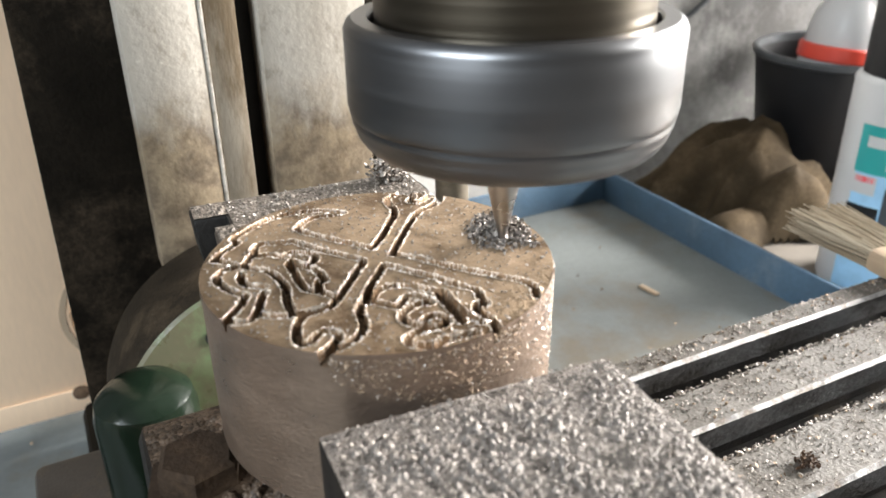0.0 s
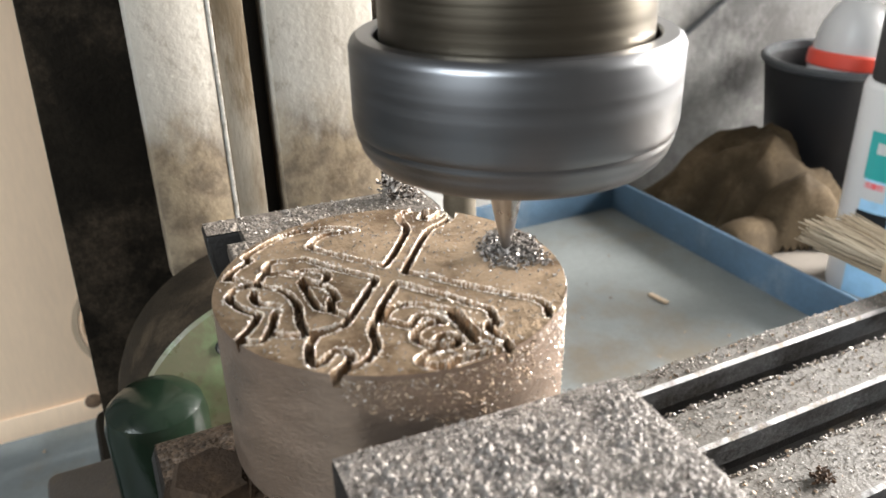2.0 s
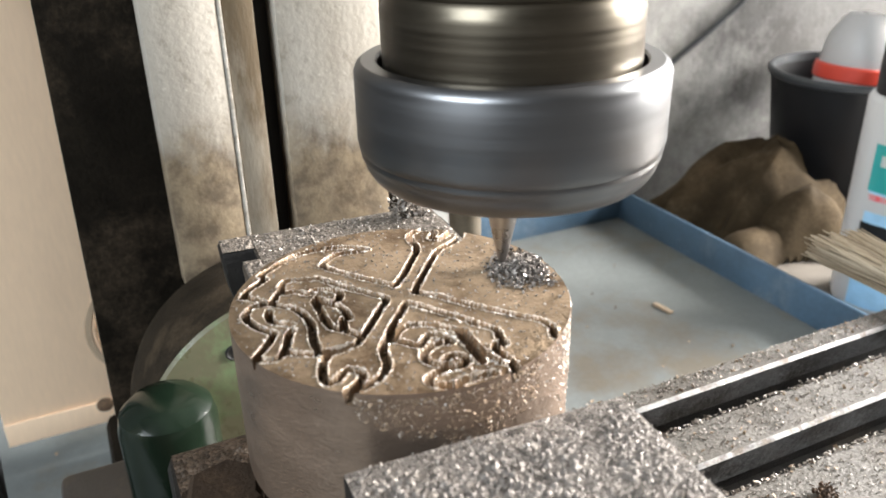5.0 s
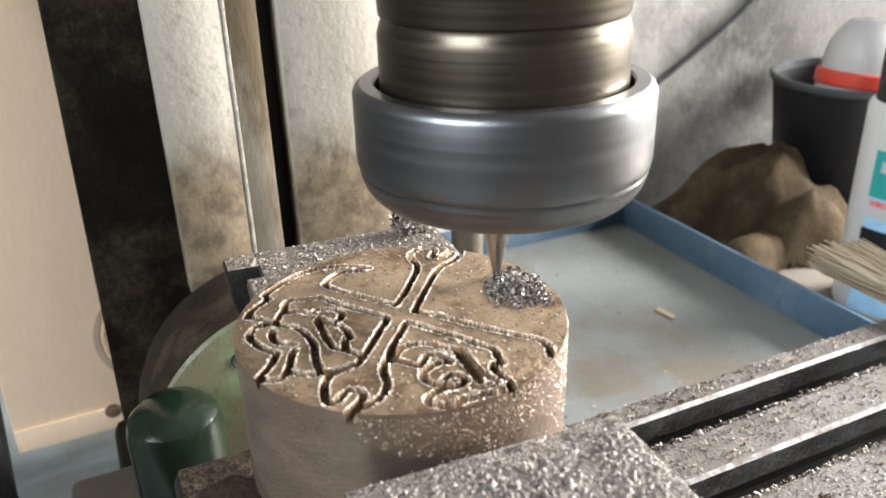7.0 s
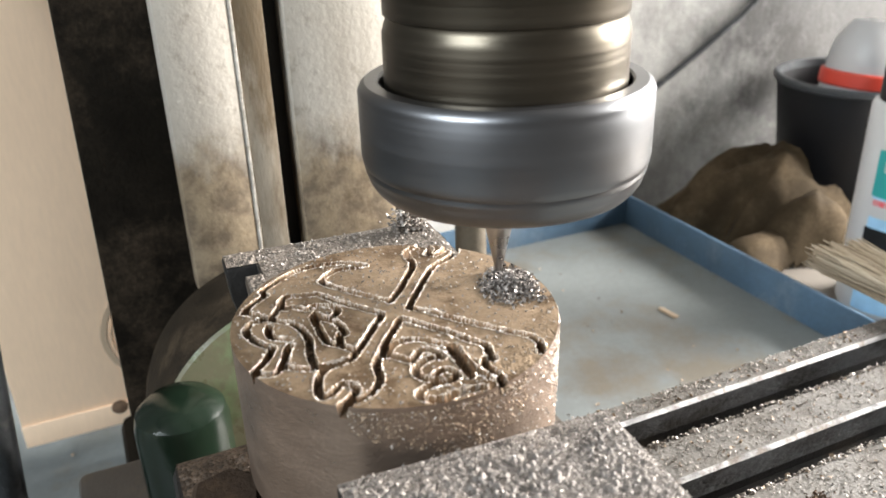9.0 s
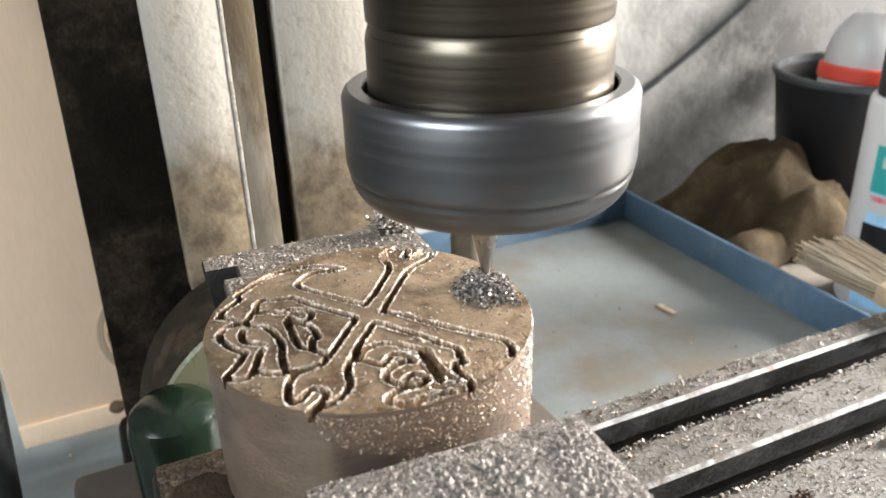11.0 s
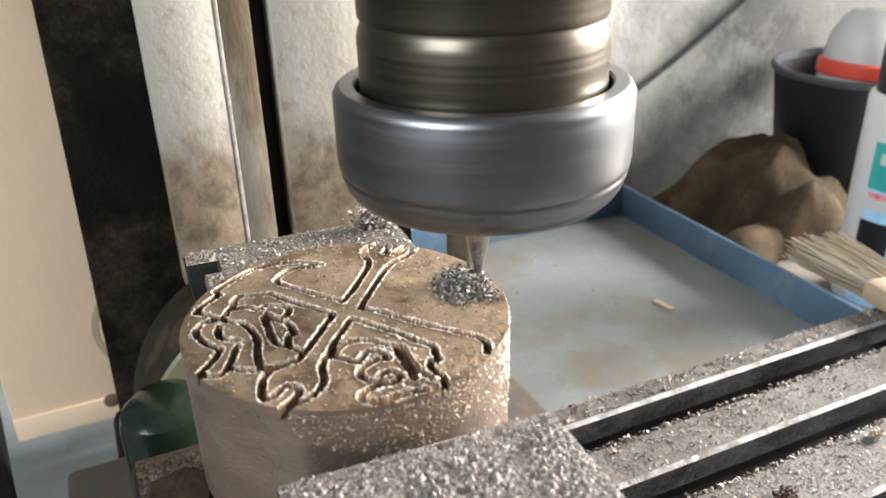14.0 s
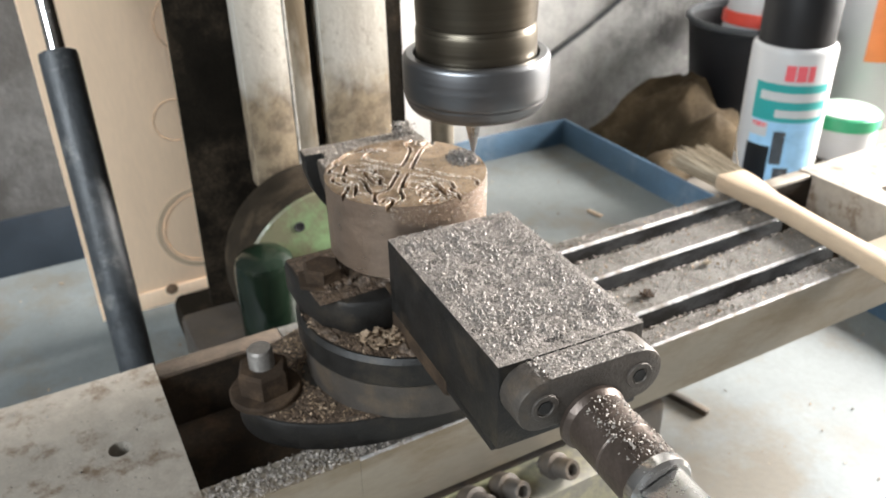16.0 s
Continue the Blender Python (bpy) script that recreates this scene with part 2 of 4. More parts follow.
def way_material():
    """Scraped slideway: pale metal, upright scratches, brown oil and dust caked on its foot."""
    mat = bpy.data.materials.new("scraped_way_stained")
    mat.use_nodes = True
    n, l = mat.node_tree.nodes, mat.node_tree.links
    b = n["Principled BSDF"]
    co = n.new("ShaderNodeTexCoord")

    def noise_at(scale, stretch, detail=6.0):
        mp, t = n.new("ShaderNodeMapping"), n.new("ShaderNodeTexNoise")
        mp.inputs["Scale"].default_value = stretch
        t.inputs["Scale"].default_value, t.inputs["Detail"].default_value, t.inputs["Roughness"].default_value = scale, detail, 0.65
        l.new(co.outputs["Object"], mp.inputs[0])
        l.new(mp.outputs[0], t.inputs["Vector"])
        return t.outputs["Fac"]

    def ramp(fac, lo, hi, a=0.0, c=1.0):
        m = n.new("ShaderNodeMapRange")
        for i, v in enumerate((lo, hi, a, c)):
            m.inputs[i + 1].default_value = v
        l.new(fac, m.inputs[0])
        return m.outputs[0]

    def calc(op, a, c):
        m = n.new("ShaderNodeMath")
        m.operation = op
        for i, v in enumerate((a, c)):
            if isinstance(v, float):
                m.inputs[i].default_value = v
            else:
                l.new(v, m.inputs[i])
        return m.outputs[0]

    def mix(f, a, c):
        m = n.new("ShaderNodeMix")
        m.data_type = "RGBA"
        l.new(f, m.inputs[0])
        for i, v in ((6, a), (7, c)):
            if isinstance(v, tuple):
                m.inputs[i].default_value = (*v, 1)
            else:
                l.new(v, m.inputs[i])
        return m.outputs[2]

    xyz = n.new("ShaderNodeSeparateXYZ")
    l.new(co.outputs["Object"], xyz.inputs[0])
    base = mix(ramp(noise_at(60, (1, 1, 0.15)), 0.35, 0.65), (0.47, 0.425, 0.36), (0.62, 0.575, 0.505))
    speck = ramp(noise_at(420, (1, 1, 1), 2.0), 0.66, 0.76, 0.0, 0.5)
    base = mix(speck, base, (0.80, 0.76, 0.68))
    dark = ramp(noise_at(240, (1, 1, 0.7), 4.0), 0.56, 0.70, 0.0, 0.4)
    base = mix(dark, base, (0.20, 0.15, 0.10))
    foot = ramp(calc("ADD", xyz.outputs[2], calc("MULTIPLY", noise_at(70, (1, 1, 0.6)), -0.05)), 0.163, 0.183, 1.0, 0.0)
    stain = mix(ramp(noise_at(110, (1, 1, 1)), 0.4, 0.6), (0.12, 0.078, 0.04), (0.34, 0.255, 0.155))
    base = mix(calc("MULTIPLY", foot, 0.85), base, stain)
    l.new(base, b.inputs["Base Color"])
    b.inputs["Metallic"].default_value = 0.15
    l.new(ramp(noise_at(60, (1, 1, 0.15)), 0.3, 0.7, 0.42, 0.65), b.inputs["Roughness"])
    bp = n.new("ShaderNodeBump")
    bp.inputs["Strength"].default_value, bp.inputs["Distance"].default_value = 0.35, 0.0006
    l.new(noise_at(420, (1, 1, 1), 2.0), bp.inputs["Height"])
    l.new(bp.outputs[0], b.inputs["Normal"])
    return mat


M["slideway"] = way_material()


def wall_material():
    """Rough grey plaster; the light across one part is painted in, with a soft border."""
    mat = M["plaster"]
    n, l = mat.node_tree.nodes, mat.node_tree.links
    b = n["Principled BSDF"]
    old = b.inputs["Base Color"].links[0].from_socket
    co, xyz, t = n.new("ShaderNodeTexCoord"), n.new("ShaderNodeSeparateXYZ"), n.new("ShaderNodeTexNoise")
    t.inputs["Scale"].default_value, t.inputs["Detail"].default_value, t.inputs["Roughness"].default_value = 15, 9, 0.72
    l.new(co.outputs["Object"], xyz.inputs[0])
    l.new(co.outputs["Object"], t.inputs["Vector"])
    add, rng = n.new("ShaderNodeMath"), n.new("ShaderNodeMapRange")
    add.operation = "MULTIPLY_ADD"
    add.inputs[1].default_value = 0.42
    l.new(t.outputs["Fac"], add.inputs[0])
    l.new(xyz.outputs[0], add.inputs[2])
    for i, v in enumerate((0.52, 0.80, 1.0, 0.0)):
        rng.inputs[i + 1].default_value = v
    l.new(add.outputs[0], rng.inputs[0])
    left = n.new("ShaderNodeMapRange")
    for i, v in enumerate((0.02, 0.14, 0.0, 1.0)):
        left.inputs[i + 1].default_value = v
    l.new(xyz.outputs[0], left.inputs[0])
    both = n.new("ShaderNodeMath")
    both.operation = "MULTIPLY"
    l.new(rng.outputs[0], both.inputs[0])
    l.new(left.outputs[0], both.inputs[1])
    m = n.new("ShaderNodeMix")
    m.data_type = "RGBA"
    l.new(both.outputs[0], m.inputs[0])
    l.new(old, m.inputs[6])
    # pale tone of the lit stretch of wall, held in the colour
    m.inputs[7].default_value = (0.66, 0.65, 0.62, 1)
    l.new(m.outputs[2], b.inputs["Base Color"])


wall_material()


# ---- building helpers ----
def thing(name, at, label, category, group="", kind=""):
    ob = new(name)
    ob.location = at
    ob.empty_display_size = 0.01
    return tagged(ob, label, category, group, kind)


def part(name, bm, mat, parent=None, label="", smooth=True):
    """One mesh object, modelled in world coordinates, under a thing or a part."""
    me = bpy.data.meshes.new(name)
    bm.normal_update()
    bm.to_mesh(me)
    bm.free()
    me.materials.append(M[mat])
    for p in me.polygons:
        p.use_smooth = smooth
    if smooth:
        me.set_sharp_from_angle(angle=radians(32))
    ob = new(name, me)
    base = Vector((0, 0, 0))
    up = parent
    while up is not None:
        base += Vector(up.location)
        up = up.parent
    me.transform(Matrix.Translation(-base))
    ob.parent = parent
    return tagged(ob, label)


def box(x0, x1, y0, y1, z0, z1, bevel=0.0005, seg=2, bm=None):
    bm = bm or bmesh.new()
    b2 = bmesh.new()
    bmesh.ops.create_cube(b2, size=1, matrix=Matrix.Translation(((x0 + x1) / 2, (y0 + y1) / 2, (z0 + z1) / 2)) @ Matrix.Diagonal((x1 - x0, y1 - y0, z1 - z0, 1)))
    if bevel:
        bmesh.ops.bevel(b2, geom=b2.edges[:], offset=bevel, segments=seg, affect="EDGES", profile=0.5)
    return merge(bm, b2)


def merge(bm, b2):
    me = bpy.data.meshes.new("tmp")
    b2.to_mesh(me)
    b2.free()
    bm.from_mesh(me)
    bpy.data.meshes.remove(me)
    return bm


def lathe(profile, m=None, n=48, bm=None, cap=True):
    """Turn (radius, height) pairs about the z axis of m."""
    bm = bm or bmesh.new()
    m = m or Matrix()
    rings = []
    for r, z in profile:
        if r < 1e-7:
            rings.append([bm.verts.new(m @ Vector((0, 0, z)))])
        else:
            rings.append([bm.verts.new(m @ Vector((r * math.cos(a), r * math.sin(a), z))) for a in (2 * math.pi * k / n for k in range(n))])
    for a, b in zip(rings, rings[1:]):
        for k in range(n):
            q = [a[k % len(a)], a[(k + 1) % len(a)], b[(k + 1) % len(b)], b[k % len(b)]]
            q = list(dict.fromkeys(q))
            if len(q) > 2:
                bm.faces.new(q)
    if cap:
        for ring, flip in ((rings[0], True), (rings[-1], False)):
            if len(ring) > 2:
                bm.faces.new(ring[::-1] if flip else ring)
    bmesh.ops.recalc_face_normals(bm, faces=bm.faces[:])
    return bm


def prism(outline, z0, z1, m=None, bevel=0.0, bm=None):
    """Extrude an outline of (x, y) from z0 to z1, in the space of m."""
    b2 = bmesh.new()
    m = m or Matrix()
    lo = [b2.verts.new(m @ Vector((x, y, z0))) for x, y in outline]
    hi = [b2.verts.new(m @ Vector((x, y, z1))) for x, y in outline]
    b2.faces.new(lo[::-1])
    b2.faces.new(hi)
    for k in range(len(lo)):
        b2.faces.new([lo[k - 1], lo[k], hi[k], hi[k - 1]])
    bmesh.ops.recalc_face_normals(b2, faces=b2.faces[:])
    if bevel:
        edges = [e for e in b2.edges if len(e.link_faces) == 2 and e.calc_face_angle(0) > 0.6]
        bmesh.ops.bevel(b2, geom=edges, offset=bevel, segments=2, affect="EDGES", profile=0.5)
    return merge(bm or bmesh.new(), b2)


def plate_with_hole(x0, x1, y0, y1, z0, z1, cx, cy, r, bm=None):
    """A block with a round hole bored down through it."""
    bm = bm or bmesh.new()
    angles = sorted([2 * math.pi * k / 28 for k in range(28)] + [math.atan2(y - cy, x - cx) % (2 * math.pi) for x in (x0, x1) for y in (y0, y1)])
    loops = []
    for a in angles:
        c, s = math.cos(a), math.sin(a)
        d = min((x1 - cx) / c if c > 1e-9 else (x0 - cx) / c if c < -1e-9 else 9, (y1 - cy) / s if s > 1e-9 else (y0 - cy) / s if s < -1e-9 else 9)
        o, i = (cx + d * c, cy + d * s), (cx + r * c, cy + r * s)
        loops.append([bm.verts.new((*o, z0)), bm.verts.new((*o, z1)), bm.verts.new((*i, z1)), bm.verts.new((*i, z0))])
    for a, b in zip(loops, loops[1:] + loops[:1]):
        for k in range(4):
            bm.faces.new([a[k], b[k], b[(k + 1) % 4], a[(k + 1) % 4]])
    bmesh.ops.recalc_face_normals(bm, faces=bm.faces[:])
    return bm


def tube(points, r, n=12, bm=None):
    """A round bar through points; r may be one radius or one for each point."""
    bm = bm or bmesh.new()
    pts = [Vector(p) for p in points]
    rs = r if isinstance(r, (list, tuple)) else [r] * len(pts)
    rings = []
    for k, p in enumerate(pts):
        d = (pts[min(k + 1, len(pts) - 1)] - pts[max(k - 1, 0)]).normalized()
        q = d.to_track_quat("Z", "Y")
        rings.append([bm.verts.new(p + q @ Vector((rs[k] * math.cos(a), rs[k] * math.sin(a), 0))) for a in (2 * math.pi * j / n for j in range(n))])
    for a, b in zip(rings, rings[1:]):
        for j in range(n):
            bm.faces.new([a[j], a[(j + 1) % n], b[(j + 1) % n], b[j]])
    bm.faces.new(rings[0][::-1])
    bm.faces.new(rings[-1])
    return bm


def spline(points, step=6):
    """A smooth curve through the points."""
    p = [Vector(q) for q in points]
    p = [p[0] * 2 - p[1]] + p + [p[-1] * 2 - p[-2]]
    out = []
    for a, b, c, d in zip(p, p[1:], p[2:], p[3:]):
        for k in range(step):
            t = k / step
            out.append(0.5 * (2 * b + (c - a) * t + (2 * a - 5 * b + 4 * c - d) * t * t + (3 * b - a - 3 * c + d) * t ** 3))
    return out + [p[-2]]


def grit_sheet(name, patch, nu, nv, height, mat, parent, label="", seed=0.0, grain=900.0):
    """A lumpy crust of caked grit over the patch (u, v) -> place, thinning out to its border."""
    bm = bmesh.new()
    rows = []
    for i in range(nu + 1):
        row = []
        for k in range(nv + 1):
            u, v = i / nu, k / nv
            p = Vector(patch(u, v))
            e = min(1.0, 12 * min(u, 1 - u), 12 * min(v, 1 - v))
            d, q = noise.voronoi(p * grain + Vector((seed, 0, 0)))
            patchy = min(1.0, max(0.12, 0.62 + 1.1 * noise.noise(p * grain * 0.13 + Vector((0, seed, 0)))))
            h = (0.25 + 1.3 * noise.cell(q[0] * 7.3) ** 2) * max(0.0, 1 - 1.25 * d[0]) * patchy + 0.25 * noise.noise(p * grain * 0.25)
            row.append(bm.verts.new(p + Vector((0, 0, max(0.0, h) * height * e))))
        rows.append(row)
    for a, b in zip(rows, rows[1:]):
        for k in range(nv):
            bm.faces.new([a[k], b[k], b[k + 1], a[k + 1]])
    bmesh.ops.recalc_face_normals(bm, faces=bm.faces[:])
    if sum(f.normal.z for f in bm.faces) < 0:
        bmesh.ops.reverse_faces(bm, faces=bm.faces[:])
    ob = part(name, bm, mat, parent, label)
    ob.data.set_sharp_from_angle(angle=radians(180))
    return ob


def flakes(spots, size, rng, bm_name="flakes"):
    """Small bent metal flakes lying at the spots (x, y, z)."""
    verts, faces = [], []
    for x, y, z in spots:
        s = size * rng.choice((0.5, 0.7, 0.8, 1.0, 1.3))
        m = Matrix.Translation((x, y, z + s * 0.25)) @ Euler((rng.uniform(-0.9, 0.9), rng.uniform(-0.9, 0.9), rng.uniform(0, 6.3))).to_matrix().to_4x4()
        w, h, k = s * rng.uniform(0.3, 0.7), s * rng.uniform(0.08, 0.3), len(verts)
        for q in ((-s / 2, -w / 2, 0), (0, -w / 2, h), (s / 2, -w / 2, 0), (s / 2, w / 2, 0), (0, w / 2, h), (-s / 2, w / 2, 0), (0, 0, -h)):
            verts.append(m @ Vector(q))
        faces += [tuple(k + i for i in f) for f in ((0, 1, 4, 5), (1, 2, 3, 4), (0, 6, 1), (1, 6, 2), (3, 6, 4), (4, 6, 5), (5, 6, 0), (2, 6, 3))]
    me = bpy.data.meshes.new(bm_name)
    me.from_pydata(verts, [], faces)
    bm = bmesh.new()
    bm.from_mesh(me)
    bpy.data.meshes.remove(me)
    return bm


def turned(bm, m):
    bm.transform(m)
    return bm


RIDERS = []  # all that is carried by the table

# ---- the room ----
def room():
    x0, x1, y0, y1, z0, z1 = -1.6, 1.9, -1.9, 0.55, -0.9, 1.75
    tagged(part("wall_back", box(x0, x1, y1, y1 + 0.12, z0, z1, 0), "plaster", smooth=False), "rough grey plastered wall behind the machine", "wall", kind="structure")
    tagged(part("wall_front", box(x0, x1, y0 - 0.12, y0, z0, z1, 0), "room", smooth=False), "plain grey wall of the workshop", "wall", kind="structure")
    bm = bmesh.new()
    for a, b, c, d in ((y0, -0.42, z0, z1), (0.50, y1, z0, z1), (-0.42, 0.50, z0, 0.12), (-0.42, 0.50, 0.98, z1)):
        box(x1, x1 + 0.12, a, b, c, d, 0, bm=bm)
    tagged(part("wall_window_side", bm, "room", smooth=False), "plain grey wall with a window opening", "wall", kind="structure")
    bm = bmesh.new()
    for a, b, c, d in ((y0, -1.20, z0, z1), (-0.05, y1, z0, z1), (-1.20, -0.05, z0, 0.68), (-1.20, -0.05, 1.5, z1)):
        box(x0 - 0.12, x0, a, b, c, d, 0, bm=bm)
    tagged(part("wall_high_window", bm, "room", smooth=False), "plain grey wall with a high window opening", "wall", kind="structure")
    tagged(part("ceiling", box(x0, x1, y0, y1, z1, z1 + 0.1, 0), "room", smooth=False), "plain grey workshop ceiling", "ceiling", kind="structure")
    tagged(part("floor", box(x0, x1, y0, y1, z0 - 0.1, z0, 0), "room", smooth=False), "plain grey workshop floor", "floor", kind="structure")


room()


def workbench():
    w = thing("workbench", (0.1, 0.1, -0.9), "plain wooden workbench that carries the tray and the mill", "workbench")
    part("top", box(-0.75, 1.2, -0.45, 0.545, -0.165, -0.135, 0.002), "bench", w)
    for x in (-0.7, 1.15):
        for y in (-0.4, 0.50):
            part("leg", box(x - 0.03, x + 0.03, y - 0.03, y + 0.03, -0.9, -0.165, 0.002), "wood", w)


workbench()


def drip_tray():
    t = thing("drip_tray", (0.0, 0.1, -0.135), "large blue sheet metal drip tray with a dusty grey floor", "tray")
    x0, x1, y0, y1, z0, z1 = -0.45, 0.411, -0.32, 0.515, -0.134, -0.1035
    part("tray_floor", box(x0, x1, y0, y1, z0, -0.130, 0), "tray", t, "dull grey floor with settled dust")
    # This end of the blue side lies in shade, painted in as navy.
    part("tray_side", box(x0 - 0.003, -0.0501, y1, y1 + 0.003, z0, -0.083, 0.0008), "navy", t, "dark navy end of the side, its shade in the colour")
    for a in ((-0.05, x1 + 0.003, y1, y1 + 0.003), (x0 - 0.003, x1 + 0.003, y0 - 0.003, y0), (x0 - 0.003, x0, y0, y1), (x1, x1 + 0.003, y0, y1)):
        part("tray_side", box(*a, z0, z1, 0.0008), "blue", t, "blue painted side")


drip_tray()


# ---- the machine ----
def column():
    c = thing("mill_column", (0.06, 0.30, -0.13), "dusty mill column with pale scraped ways and a dark dirty side", "machine column")
    top = 0.62
    part("way", box(0.0222, 0.0452, 0.2525, 0.2640, 0.018, top, 0.0008), "slideway", c, "pale scraped slideway with oil stains")
    part("way_flank", box(0.0466, 0.0565, 0.2530, 0.2640, 0.018, top, 0.0006), "flank", c, "duller oil-browned flank of the slideway")
    part("way", box(0.0630, 0.0985, 0.2525, 0.2640, 0.018, top, 0.0008), "slideway", c, "pale scraped slideway with oil stains")
    part("ridge", box(0.0453, 0.0465, 0.2524, 0.2640, 0.024, top, 0.0003), "ridge", c, "thin bright worn strip")
    part("recess", box(0.030, 0.091, 0.2641, 0.2729, 0.0, top, 0.0), "black", c, "undercut behind the slideways, its shade a black block")
    bm = prism([(-0.0088, 0.2690), (0.117, 0.2730), (0.110, 0.375), (0.0140, 0.375)], -0.10, top, bevel=0.0015)
    for v in bm.verts:  # the casting narrows upwards
        v.co.x += 0.022 * v.co.z if v.co.x < 0.05 else 0.0
    part("body", bm, "column", c, "dirty dark brown column body")
    part("base", box(-0.018, 0.150, 0.262, 0.38, -0.129, -0.104, 0.006), "column", c, "dark olive base")


column()


def swivel_head():
    """The round green joint on which the column tilts."""
    g = thing("column_flange", (0.047, 0.235, -0.08), "round green enamelled column flange with a dusty brown rim", "machine flange")
    m = pose(0.0465, 0.0, -0.0205, 90, 0, 0)
    part("rim", lathe([(0.0, -0.2519), (0.0480, -0.2519), (0.0494, -0.246), (0.0502, -0.238), (0.0506, -0.230), (0.0506, -0.2225), (0.0500, -0.2185), (0.0486, -0.2164), (0.0, -0.2164)], m, 96), "rim_brown", g, "brown dust-covered rim")
    part("face", lathe([(0.0, -0.2163), (0.0487, -0.2163), (0.0478, -0.2150), (0.0455, -0.2146), (0.0, -0.2146)], m, 96), "green", g, "glossy light green face")
    part("hole", lathe([(0.0, -0.2146), (0.0027, -0.2146), (0.0027, -0.2142), (0.0022, -0.2140), (0.0017, -0.2144), (0, -0.2144)], pose(0.0294, 0, 0.0119, 90, 0, 0), 20), "black", g, "small hole, its shade drawn as a black disc")
    part("boss", lathe([(0.0140, -0.128), (0.0140, 0.004), (0.0130, 0.0085), (0.0100, 0.0115), (0.005, 0.0130), (0, 0.0133)], pose(0.0062, 0.1995, 0), 48), "dark_green", g, "dark glossy green rounded boss")


swivel_head()


def spindle():
    sx, sy = 0.0602, 0.0999
    s = thing("spindle", (sx + 0.0009, sy - 0.0004, 0.1032), "spinning dark steel spindle nose with its collet nut", "spindle")
    n = pose(sx + 0.0009, sy - 0.0004, 0)
    part("collet_nut", lathe([(0.0065, 0.1028), (0.0205, 0.1027), (0.0215, 0.1030), (0.0223, 0.1038), (0.02305, 0.1050), (0.0232, 0.10555), (0.0233, 0.1062), (0.0236, 0.1066), (0.0237, 0.1072), (0.02365, 0.1077), (0.0239, 0.1081), (0.0240, 0.1088), (0.0241, 0.1093), (0.0241, 0.1196), (0.0237, 0.1205), (0.0229, 0.1211), (0.0208, 0.1211), (0.0205, 0.1207), (0.0205, 0.1150), (0.0065, 0.1150)], n, 128, cap=False), "steel", s, "dark brushed steel collet nut")
    part("shaft", lathe([(0.0197, 0.1151), (0.0197, 0.1284), (0.0195, 0.1293), (0.01915, 0.1303), (0.0190, 0.1308), (0.0190, 0.1311), (0.0194, 0.1314), (0.0195, 0.1345), (0.0196, 0.1352), (0.0196, 0.26)], n, 128), "shaft", s, "turned steel spindle nose")
    c = thing("engraving_cutter", (sx, sy, 0.0852), "pointed grey carbide engraving cutter held in the collet", "cutter")
    part("point", lathe([(0, 0.0836), (0.0005, 0.0836), (0.0007, 0.0862), (0.0009, 0.0872), (0.0023, 0.0938), (0.0028, 0.0966), (0.0029, 0.0978)], pose(sx, sy, 0), 32), "carbide", c, "tapered cutting point")
    part("shank", lathe([(0.0029, 0.09781), (0.0029, 0.1150)], pose(sx, sy, 0), 32), "carbide", c, "round shank")
    return s, c


SPINDLE = spindle()


